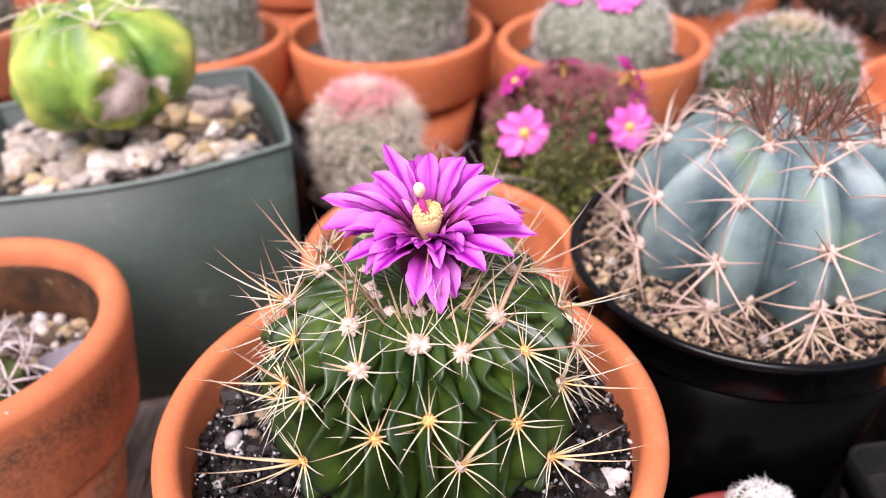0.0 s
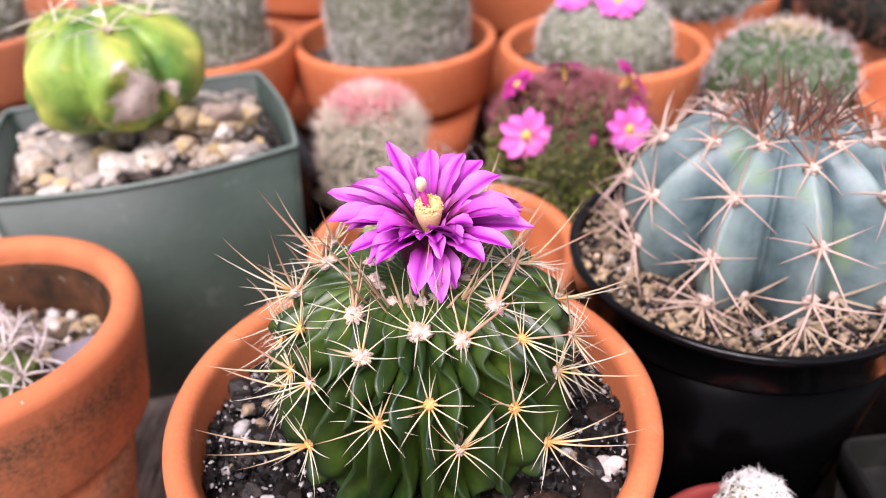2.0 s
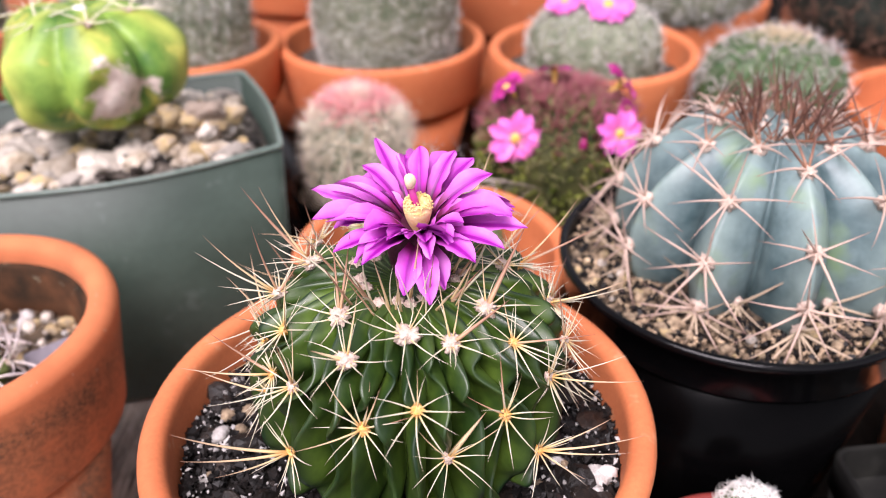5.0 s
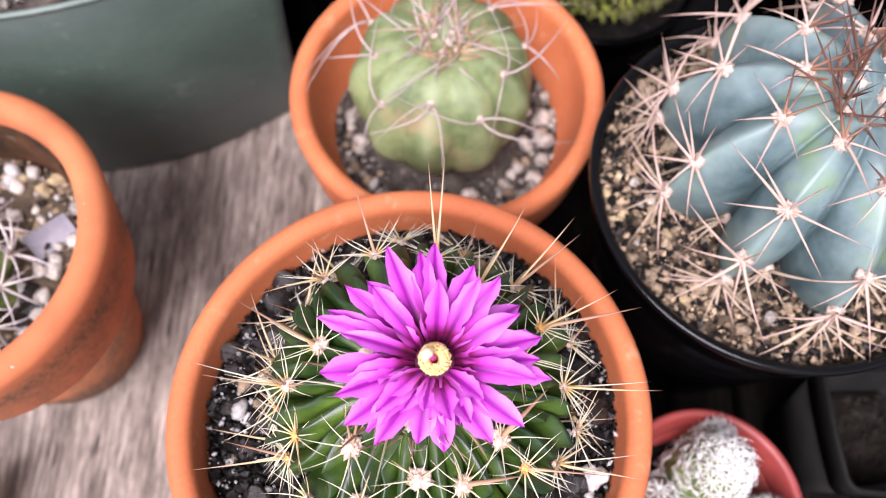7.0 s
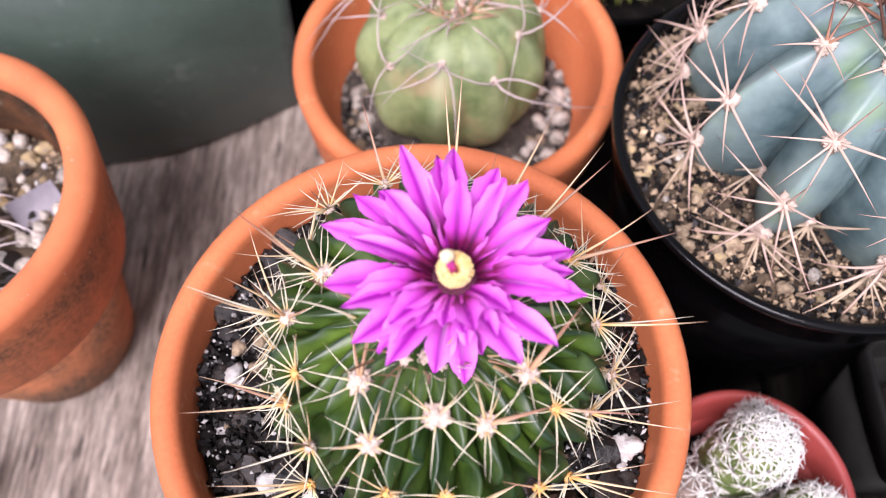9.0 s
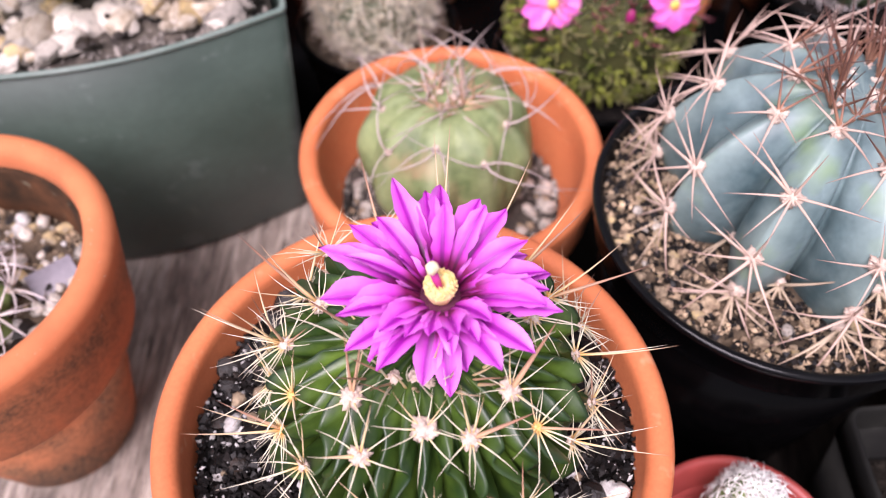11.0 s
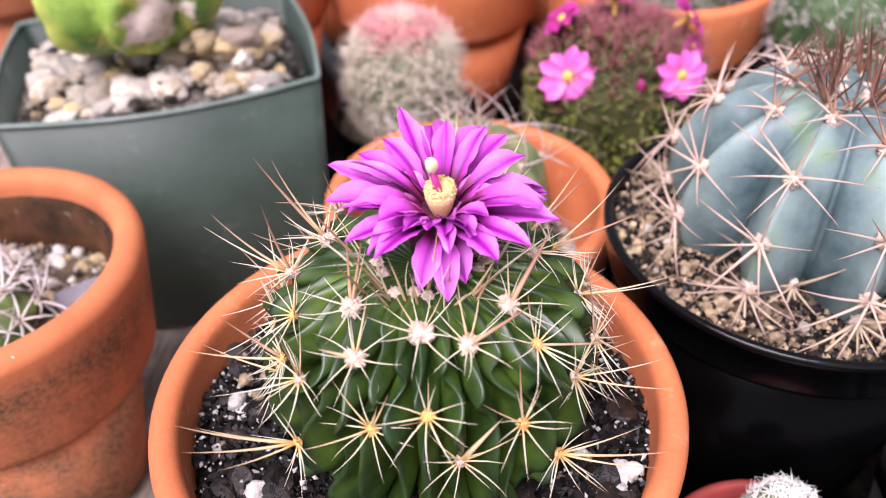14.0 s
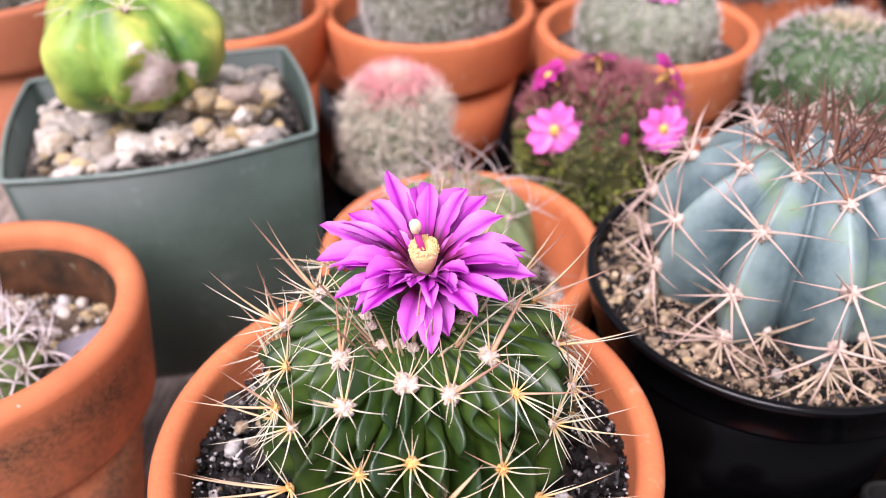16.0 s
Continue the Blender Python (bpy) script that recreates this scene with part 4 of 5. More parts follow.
BB = Body(0.0425, 0.112 - BZ, 0.0318, 2.05, ribs=10, depth=0.34, sharp=0.8, turn=-93, spiral=2, low=-0.62, sink=0.004, fade=0.22, crest=0.85, notch=0.07)
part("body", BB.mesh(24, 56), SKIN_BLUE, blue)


UNIT = {}


def curved_spine(mat, ratio, bend):
    """A shared unit spine, bent towards its -y side."""
    key = (mat.name, round(ratio, 3), round(bend * 8) / 8)
    if key not in UNIT:
        UNIT[key] = unit_spine(mat, "spine", key[1], key[2])
    return UNIT[key]


def cluster(parent, p, nrm, count, length, r, mat, rng, lift=(5, 40), bend=0.15, tuft_size=0.0026, centre=1, centre_mat=None, wool=None, start=0.0, arc=360.0, up=0.0, swirl=0.0):
    """An areole: a woolly tuft with its single spines."""
    nrm = (nrm + Vector((0, 0, up))).normalized()
    fr = frame_at(p, nrm)
    rot = fr.to_3x3()
    ar = part("areole", rng.choice(wool or TUFTS), None, parent, m=fr @ Matrix.Diagonal((tuft_size, tuft_size, tuft_size, 1)))
    inv = ar.matrix_basis.inverted()
    todo = []
    for k in range(count):
        a, e = radians(start + arc * (k + rng.uniform(-0.3, 0.3)) / count), radians(rng.uniform(*lift))
        todo.append((rot @ Vector((math.sin(a) * math.cos(e), math.cos(a) * math.cos(e), math.sin(e))), length * rng.uniform(0.7, 1.12), mat, bend * rng.uniform(0.3, 1.0)))
    for _ in range(centre):
        todo.append(((nrm + rot @ Vector((rng.uniform(-0.5, 0.5), rng.uniform(-0.2, 0.8), 0))).normalized(), length * rng.uniform(0.6, 0.95), centre_mat or mat, 0.0))
    for way, ln, mt, bd in todo:
        y = (nrm - way * nrm.dot(way))
        y = y.normalized() if y.length > 0.05 else (rot @ Vector((0, 1, 0)))
        if swirl:
            y = Matrix.Rotation(rng.choice((-1, 1)) * radians(swirl) * rng.uniform(0.5, 1.2), 3, way) @ y
        x = y.cross(way).normalized()
        y = way.cross(x)
        m = Matrix((x, y, way)).transposed().to_4x4() @ Matrix.Diagonal((ln, ln, ln, 1))
        m.translation = p + nrm * (tuft_size * 0.3)
        part("spine", curved_spine(mt, r / length, bd), None, ar, m=inv @ m)


rng = random.Random(41)
for i in range(10):
    zs = (0.1392, 0.1250, 0.1105) if i % 2 == 0 else (0.1415, 0.1325, 0.1182, 0.104)
    for z in zs:
        s = BB.s_of(z - BZ)
        a = BB.ridge(i, s)
        p, nrm = BB.point(a, s), BB.normal(a, s)
        high = z > 0.137
        cluster(blue, p, nrm, 4 if high else 6, 0.0200 if not high else 0.015, 0.00040, SPINE_PINK, rng, (8, 34), 0.32, 0.0023, 0, start=80, arc=250, up=0.2)
        cluster(blue, p, nrm, 3 if high else 2, 0.0165, 0.00038, SPINE_PINK if not high else SPINE_RED, rng, (25, 55), 0.08, 0.0020, 0, start=-65, arc=130, up=0.2)
# old spines splayed over the soil at the foot
for k in range(20):
    a = radians(-93 + 18 * k + rng.uniform(-5, 5))
    s = BB.s_of(rng.uniform(0.1010, 0.1035) - BZ)
    p, nrm = BB.point(a, s), BB.normal(a, s)
    cluster(blue, p + nrm * 0.001, nrm, 6, 0.0185, 0.00042, SPINE_TAN_OLD, rng, (18, 50), 0.2, 0.0018, 1, start=50, arc=260, up=0.35)
for k in range(14):
    a, r = k * 2.4, 0.003 + 0.008 * (k / 14) ** 0.5
    p = Vector((r * math.cos(a), r * math.sin(a), 0.1395 - BZ))
    cluster(blue, p, Vector((math.cos(a) * 0.45, math.sin(a) * 0.45, 1)), 5, 0.0195, 0.00042, SPINE_RED, rng, (42, 80), 0.05, 0.0030, 1, SPINE_RED)


# ---- 3. pale green cactus in the terracotta pot behind ----
MID = (0.0056, 0.1075, BENCH)
clay_pot(MID, 0.0504, 0.0797 - BENCH, 0.026, TERRACOTTA, "orange terracotta pot with the pale green cactus", wall=0.0065, seed=2)
ms = soil_disc((MID[0], MID[1], 0.051), 0.0440, SOIL_GREY, "dark soil with pale gravel around the green cactus", seed=5)
rng = random.Random(51)
crumbs(ms, "soil_grit", CRUMB, 1300, 0.02, 0.0435, 0.0, (0.0005, 0.0018), rng)
crumbs(ms, "grit", GRIT_GREY, 800, 0.02, 0.0435, 0.0004, (0.0005, 0.0018), rng)
stones(ms, "gravel_stone", STONE_TAN, 90, 0.027, 0.042, 0.0005, (0.0008, 0.0026), rng, flat=0.75)
stones(ms, "gravel_stone", STONE, 120, 0.027, 0.042, 0.0005, (0.001, 0.0034), rng, flat=0.75)
stones(ms, "perlite_grain", PERLITE, 30, 0.029, 0.041, 0.0005, (0.0012, 0.0034), rng, flat=0.75)
MZ = 0.050
mid = thing("chin_cactus", (0.0040, 0.1110, MZ), "pale green chin cactus with long curved greyish spines", "cactus")
CB = Body(0.0295, 0.074 - MZ, 0.0262, 2.3, ribs=10, depth=0.085, sharp=0.7, crest=0.2, turn=-98, low=-1.10, sink=0.006, chin=0.03, chin_n=2.5, fade=0.5)
part("body", CB.mesh(12, 48), SKIN_MID, mid)
for i in range(10):
    z = 0.0900 if i % 2 else 0.0940
    s = CB.s_of(z - MZ)
    a = CB.ridge(i, s)
    cluster(mid, CB.point(a, s), CB.normal(a, s), 3, 0.0190, 0.00037, SPINE_MAUVE, rng, (28, 60), 1.9, 0.0013, 0, start=70, arc=290, swirl=75)
for k in range(16):
    a, r = k * 2.4, 0.002 + 0.005 * (k / 10) ** 0.5
    p = Vector((r * math.cos(a), r * math.sin(a), 0.0965 - MZ))
    cluster(mid, p, Vector((math.cos(a) * 0.6, math.sin(a) * 0.6, 1)), 4, 0.0105, 0.0004, SPINE_BROWN if k % 3 else SPINE_MAUVE, rng, (35, 75), 0.2, 0.0015, 0)


for k in range(7):
    a = k * 2.4
    p = Vector((0.006 * math.cos(a), 0.006 * math.sin(a), 0.0965 - MZ))
    cluster(mid, p, Vector((math.cos(a) * 0.5, math.sin(a) * 0.5, 1)), 3, 0.0255, 0.00036, SPINE_PINK if k % 2 else SPINE_MAUVE, rng, (30, 62), 0.35, 0.0015, 0, swirl=40)


# ---- 4. lime cactus in the square green pot ----
GREEN = (-0.1213, 0.1685, BENCH)
GT = 21.2
gpot = thing("square_pot", GREEN, "dusty dark green square plastic pot with a lime cactus", "pot", "plastic pots", GT)


def square_ring(hw, hd, r, bulge, n=8):
    """Points of a rounded rectangle; bulge bows its sides outwards."""
    pts = []
    for cx, cy, a0 in ((1, -1, -90), (1, 1, 0), (-1, 1, 90), (-1, -1, 180)):
        for k in range(n + 1):
            a = radians(a0 + 90 * k / n)
            pts.append((cx * (hw - r) + r * math.cos(a), cy * (hd - r) + r * math.sin(a)))
        ex, ey = (1, 0) if a0 in (-90,) else (0, 1) if a0 == 0 else (-1, 0) if a0 == 90 else (0, -1)
        x0, y0 = pts[-1]
        k_side = 2.7 if a0 == 180 else 1.0
        span = 2 * (hd - r) if ex else 2 * (hw - r)
        dx, dy = (0, 1) if a0 == -90 else (-1, 0) if a0 == 0 else (0, -1) if a0 == 90 else (1, 0)
        for k in range(1, 12):
            q = k / 12
            o = bulge * k_side * math.sin(math.pi * q)
            pts.append((x0 + dx * span * q + ex * o, y0 + dy * span * q + ey * o))
    return pts


def square_wall(levels):
    """A skin through rounded rectangles: (half width, half depth, corner, bulge, z)."""
    b = Buf()
    co, f = [], []
    for hw, hd, r, bu, z in levels:
        co += [(x, y, z) for x, y in square_ring(hw, hd, r, bu)]
    n = len(co) // len(levels)
    for k in range(len(levels) - 1):
        for i in range(n):
            j = (i + 1) % n
            f.append((k * n + i, k * n + j, (k + 1) * n + j, (k + 1) * n + i))
    b.add(co, f, [(0, 0)] * len(co))
    return b


GH = 0.101 - BENCH
W, D = 0.0575, 0.0455
part("body", square_wall([(0.001, 0.001, 0.0005, 0, 0.0), (W - 0.006, D - 0.004, 0.010, 0.002, 0.0), (W - 0.004, D - 0.0025, 0.009, 0.0025, 0.003), (W - 0.0003, D - 0.0003, 0.0045, 0.003, GH - 0.0016),
                          (W - 0.0014, D - 0.0014, 0.004, 0.003, GH - 0.0016), (W - 0.0055, D - 0.004, 0.008, 0.002, 0.006), (0.001, 0.001, 0.0005, 0, 0.006)]), GREEN_PLASTIC, gpot)
part("rim", square_wall([(W - 0.0015, D - 0.0015, 0.0045, 0.003, GH - 0.0016), (W, D, 0.004, 0.003, GH - 0.0016), (W + 0.0001, D + 0.0001, 0.004, 0.003, GH - 0.0006), (W - 0.0003, D - 0.0003, 0.004, 0.003, GH),
                         (W - 0.0013, D - 0.0013, 0.004, 0.003, GH), (W - 0.0017, D - 0.0017, 0.004, 0.003, GH - 0.0006), (W - 0.0015, D - 0.0015, 0.0045, 0.003, GH - 0.0016)]), GREEN_RIM, gpot)
gsoil = thing("soil", (GREEN[0], GREEN[1], 0.0895), "gritty grey soil covered in coarse gravel", "soil", turn=GT)
part("soil_bed", square_wall([(W - 0.0075, D - 0.0065, 0.007, 0.002, -0.02), (W - 0.0045, D - 0.0045, 0.007, 0.002, 0.0), (0.03, 0.026, 0.01, 0, 0.004), (0.0005, 0.0005, 0.0002, 0, 0.004)]), SOIL_GREY, gsoil)
rng = random.Random(61)
crumbs(gsoil, "grit", GRIT_GREY, 1500, 0, 0, 0.002, (0.0006, 0.002), rng, square=(W - 0.006, D - 0.006))
stones(gsoil, "gravel_stone", STONE_CREAM, 75, 0.0, 0.05, 0.0050, (0.0026, 0.0080), rng, flat=0.6, smooth=False, square=(W - 0.010, D - 0.010))
stones(gsoil, "gravel_stone", STONE, 105, 0.0, 0.05, 0.0045, (0.0022, 0.0085), rng, flat=0.55, smooth=False, square=(W - 0.008, D - 0.008))
stones(gsoil, "bark_chip", BARK, 45, 0.0, 0.05, 0.006, (0.002, 0.006), rng, flat=0.32, square=(W - 0.009, D - 0.009), smooth=False)
stones(gsoil, "gravel_stone", STONE_YELLOW, 28, 0.0, 0.05, 0.005, (0.002, 0.0080), rng, flat=0.6, smooth=False, square=(W - 0.010, D - 0.010))
LZ = 0.094
# a heap of broken, corky pieces against the cactus
heap = random.Random(64)
for k in range(22):
    s = heap.uniform(0.0035, 0.0068)
    mt = (STONE_CREAM, STONE_YELLOW, STONE)[k % 3]
    x, y, z = 0.004 + 0.038 * heap.random(), -0.032 + 0.028 * heap.random(), 0.006 + 0.014 * heap.random()
    part("gravel_stone", lump(k * 2.7, (1, 0.8, 0.6), 0.5, 2).mesh("gravel_stone", mt), mt, gsoil, m=pose(x, y, z, heap.uniform(-30, 30), heap.uniform(-30, 30), heap.uniform(0, 360)) @ Matrix.Diagonal((s, s, s, 1)))
for k in range(9):
    s, mt = heap.uniform(0.0042, 0.0070), (STONE_YELLOW, STONE_CREAM, SKIN_CORK)[k % 3]
    at = (0.014 + 0.022 * heap.random(), -0.031 + 0.012 * heap.random(), 0.012 + 0.012 * heap.random())
    part("gravel_stone", lump(k * 3.9 + 1, (1, 0.75, 0.7), 0.55, 2).mesh("gravel_stone", mt), mt, gsoil, m=pose(*at, heap.uniform(-40, 40), heap.uniform(-40, 40), heap.uniform(0, 360)) @ Matrix.Diagonal((s, s, s, 1)))
lime = thing("lime_cactus", (-0.1255, 0.165, LZ), "plump lime-green cactus with yellow blotches and a corky scar", "cactus")
LB = Body(0.0365, 0.1265 - LZ, 0.0245, 2.3, ribs=6, depth=0.25, sharp=0.6, crest=0.15, wave=0.06, wave_n=1.2, turn=-61, spiral=0, low=-1.2, sink=0.003, chin=0.045, chin_n=1.4, fade=0.4, foot=0.75)
lb = LB.mesh(16, 44)
for i, v in enumerate(lb.co):
    swell = 0.0046 * noise.noise(v * 42) + 0.0014 * noise.noise(v * 110)
    d = Vector(((v.x - 0.0225) / 0.0165, (v.y + 0.030) / 0.0170, (v.z - 0.017) / 0.0275)).length
    out = Vector((v.x, v.y, (v.z - 0.03) * 0.5)).normalized()
    lb.co[i] = v + out * (swell - 0.007 * min(1.0, max(0.0, 1.1 - d) * 2.5))
part("body", lb, SKIN_LIME, lime)
for i in range(6):
    for z in (0.1485, 0.139):
        s = LB.s_of(z - LZ)
        a = LB.ridge(i, s)
        if z > 0.14:
            cluster(lime, LB.point(a, s), LB.normal(a, s), 5, 0.021, 0.00045, SPINE_CREAM, rng, (6, 30), 0.12, 0.0016, 0)
part("areole", tuft(77, SPINE_SNOW), None, lime, "white woolly crown tuft", Matrix.Translation((0, 0, 0.1485 - LZ)) @ Matrix.Diagonal((0.003, 0.003, 0.003, 1)))


# ---- 5. small spiny cactus in the stained pot ----
LEFT = (-0.1338, 0.0425, BENCH)
left_pot = clay_pot(LEFT, 0.0488, 0.0975 - BENCH, 0.042, TERRACOTTA_OLD, "old stained terracotta pot with dark algae marks", wall=0.0088, base=0.52, wobble=0.01, step=0.004, seed=4, flare=0.0035)
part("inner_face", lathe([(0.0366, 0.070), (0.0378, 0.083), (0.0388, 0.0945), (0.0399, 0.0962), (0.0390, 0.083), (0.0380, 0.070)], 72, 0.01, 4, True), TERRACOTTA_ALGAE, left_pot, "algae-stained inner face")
ls = soil_disc((LEFT[0], LEFT[1], 0.0715), 0.0378, SOIL_TAN, "grey gritty soil with pale gravel", seed=6)
rng = random.Random(71)
crumbs(ls, "grit", GRIT, 1700, 0.0, 0.039, 0.0, (0.0005, 0.0016), rng)
stones(ls, "gravel_stone", STONE, 150, 0.0, 0.036, 0.001, (0.0009, 0.0032), rng, flat=0.8)
stones(ls, "perlite_grain", PERLITE, 55, 0.0, 0.034, 0.0015, (0.0009, 0.0028), rng, flat=0.8)
stones(ls, "gravel_stone", STONE_YELLOW, 110, 0.0, 0.036, 0.001, (0.0009, 0.0028), rng, flat=0.7, smooth=False)
stones(ls, "bark_chip", BARK, 30, 0.0, 0.035, 0.002, (0.0012, 0.0040), rng, flat=0.35, smooth=False)
small = thing("small_spiny_cactus", (-0.1375, 0.0340, 0.0725), "small flat green cactus tangled in pale curved spines", "cactus")
SB = Body(0.021, 0.004, 0.012, 2.2, ribs=12, depth=0.12, sharp=0.8, low=-0.3, chin=0.05, chin_n=3, fade=0.5)
part("body", SB.mesh(8, 24), SKIN_FRESH, small)
tag = thing("plant_label", (-0.1108, 0.0530, 0.0745), "faded grey plastic plant label stuck in the gravel", "label")
part("tag_blade", square_wall([(0.0070, 0.0005, 0.0004, 0, -0.006), (0.0070, 0.0005, 0.0004, 0, 0.004), (0.0001, 0.0001, 0.00005, 0, 0.004)]), TAG, tag, "", pose(0, 0, 0, -50, 0, 40))
for i in range(12):
    for z in ((0.007, 0.0135) if i % 2 else (0.010, 0.0155)):
        s = SB.s_of(z)
        a = SB.ridge(i, s)
        cluster(small, SB.point(a, s), SB.normal(a, s), 9, 0.0150, 0.00046, SPINE_PALE, rng, (5, 65), 0.5, 0.0013, 0)


# ---- 6. white thimble cactus in the red pot ----
RED = (0.0835, -0.0165, BENCH)
plastic_pot(RED, 0.0276, 0.060 - BENCH, 0.68, RED_PLASTIC, "small brick-red plastic pot with a white thimble cactus", band=0.010)
rs = soil_disc((RED[0], RED[1], 0.036), 0.0235, SOIL_DARK, "dark soil in the small red pot", seed=9)
crumbs(rs, "soil_grit", CRUMB, 500, 0.0, 0.0225, 0.0, (0.0005, 0.0016), random.Random(77))
stones(rs, "perlite_grain", PERLITE, 14, 0.008, 0.0215, 0.001, (0.0007, 0.0020), random.Random(78), flat=0.8)
OLD_STEM = surface("dry_brown_stem", (0.10, 0.07, 0.055), (0.28, 0.22, 0.18), 300, 0.9, fine=1500, bump_mm=0.5, bump_strength=1.0)
thimble = thing("thimble_cactus", (0.082, -0.012, 0.036), "clustered thimble cactus covered in snow-white star spines", "cactus")
rng = random.Random(81)
for x, y, r, h, lean in ((0.0015, 0.0055, 0.0092, 0.0420, 2), (0.0150, -0.0095, 0.0080, 0.0310, 6), (0.0035, -0.0135, 0.0078, 0.0260, 0), (-0.0090, -0.0020, 0.0065, 0.0235, -8), (0.0045, 0.0150, 0.0050, 0.0270, 3)):
    SBo = Body(r, h * 0.5, h * 0.5, 3.2, ribs=10, depth=0.06, sharp=1, low=-1.2, fade=0.5)
    old = lean < -5                          # the old stem has lost its spines
    stem = part("stem", SBo.mesh(6, 18), OLD_STEM if old else SKIN_FRESH, thimble, m=pose(x, y, 0, 0, lean, 0))
    b = Buf()
    n = 12 if old else int(42 * r * h / (0.0088 * 0.031)) + 16
    for k in range(n):
        s = 0.12 + 0.87 * ((k + 0.5) / n) ** 0.9
        a = k * 2.39996
        p, nrm = SBo.point(a, s), SBo.normal(a, s)
        rot = frame_at(p, nrm).to_3x3()
        for j in range(10):
            t, e = radians(j * 36 + rng.uniform(-8, 8)), radians(rng.uniform(0, 20))
            spine(b, p + nrm * 0.0004, rot @ Vector((math.sin(t) * math.cos(e), math.cos(t) * math.cos(e), math.sin(e))), rng.uniform(0.0034, 0.0060), 0.00024, 0.1, -nrm, 2, 3)
    tagged(part("star_spine", b, SPINE_SNOW, stem, "dense white star-shaped spines"), kind="stuff")


# ---- 7. the back rows ----
def fuzzy(name, at, r, h, n, label, skin, mat, spines, length, seed, ribs=18, power=2.4, low=-0.9, thick=0.00022, crown=None, lift=(15, 60), category="cactus", depth=0.04, scatter=0.12, ring=(0.84, 2.0)):
    """A rounded or columnar cactus wrapped in fine spines."""
    rng = random.Random(seed)
    ob = thing(name, at, label, category)
    bd = Body(r, h * 0.5, h * 0.5, power, ribs=ribs, depth=depth, sharp=0.8, turn=seed * 10, spiral=30, low=low, fade=0.4)
    part("body", bd.mesh(6, 30), skin, ob)
    b, top = Buf(), Buf()
    for k in range(spines):
        s, a = rng.uniform(0.05, 0.995), rng.uniform(0, 2 * math.pi)
        a = bd.ridge(round(a / (2 * math.pi) * ribs), s) + rng.uniform(-1, 1) * scatter
        p, nrm = bd.point(a, s), bd.normal(a, s)
        rot = frame_at(p, nrm).to_3x3()
        t, e = rng.uniform(0, 6.283), radians(rng.uniform(*lift))
        way = rot @ Vector((math.sin(t) * math.cos(e), math.cos(t) * math.cos(e), math.sin(e)))
        spine(top if crown and ring[0] < s - 0.06 * rng.random() < ring[1] else b, p, way, length * rng.uniform(0.6, 1.2), thick, 0.1, -nrm, 2, 3)
    tagged(part("spine", b, mat, ob), kind="stuff")
    if crown:
        tagged(part("crown_spine", top, crown, ob), kind="stuff")
    return ob, bd


def daisy(parent, p, way, r, mat, rng, petals=10, name="flower", closed=0.0):
    """A small open cactus flower facing way: petals round a yellow centre."""
    q = way.to_track_quat("Z", "Y").to_matrix().to_4x4()
    fl = part(name, lathe([(0.0003, r * 0.16), (r * 0.15, r * 0.14), (r * 0.2, r * 0.05), (r * 0.14, -r * 0.2), (r * 0.08, -r * 0.7)], 12, 0.1), GOLD, parent, "", Matrix.Translation(p) @ q)
    for k in range(petals):
        b = Buf()
        petal(b, r * rng.uniform(0.85, 1.05), r * 0.56, 0.35 + closed + rng.uniform(-0.15, 0.15), 0.6, 0.3, rng.uniform(-0.3, 0.3), base_w=0.45)
        part("petal", b, mat, fl, m=pose(0, 0, 0, 0, 0, 360 * (k + rng.uniform(-0.2, 0.2)) / petals) @ pose(0, r * 0.1, 0))


def potted(at, r, h, label, soil_label, wall=0.006, band=0.032, mat=None, drop=0.016, seed=0.0):
    clay_pot((at[0], at[1], BENCH), r, h - BENCH, band, mat or TERRACOTTA, label, wall=wall, seed=seed)
    sd = soil_disc((at[0], at[1], h - drop), r - wall - 0.0015, SOIL_GREY, soil_label, seed=seed)
    crumbs(sd, "grit", GRIT_GREY, 260, 0.0, r - wall - 0.003, 0.0, (0.0007, 0.0022), random.Random(int(seed)))
    return h - drop


# shallow black tray added under the back rows, in place of shade between pots
tray = thing("shade_tray", (0.06, 0.345, BENCH), "added shallow black tray standing in for shade under the back pots", "tray")
part("tray_floor", square_wall([(0.001, 0.001, 0.0005, 0, 0.0012), (0.300, 0.170, 0.01, 0, 0.0012), (0.300, 0.170, 0.01, 0, 0.0002), (0.001, 0.001, 0.0005, 0, 0.0002)]), BLACK_PLASTIC, tray)
part("tray_rim", square_wall([(0.3003, 0.1703, 0.01, 0, 0.0002), (0.303, 0.173, 0.01, 0, 0.007), (0.305, 0.175, 0.01, 0, 0.007), (0.302, 0.172, 0.01, 0, 0.0002)]), BLACK_PLASTIC, tray)

# pink-crowned pincushion in a black pot, just behind the green cactus
plastic_pot((-0.028, 0.200, BENCH), 0.034, 0.056 - BENCH, 0.75, BLACK_PLASTIC, "black plastic pot with a pink-crowned pincushion cactus")
soil_disc((-0.028, 0.200, 0.050), 0.0310, SOIL_TAN, "tan gritty soil in the black pot", seed=12)
fuzzy("pincushion_cactus", (-0.029, 0.200, 0.046), 0.0228, 0.0525, 0, "round pincushion cactus with pale spines and a pink crown", SKIN_GREY, SPINE_CREAM, 2900, 0.0112, 3, ring=(0.70, 0.90), crown=along("pink_crown_spine", [(0.0, (0.80, 0.60, 0.50)), (0.4, (0.88, 0.46, 0.44)), (1.0, (0.90, 0.26, 0.32))]), thick=0.00027, lift=(15, 60))

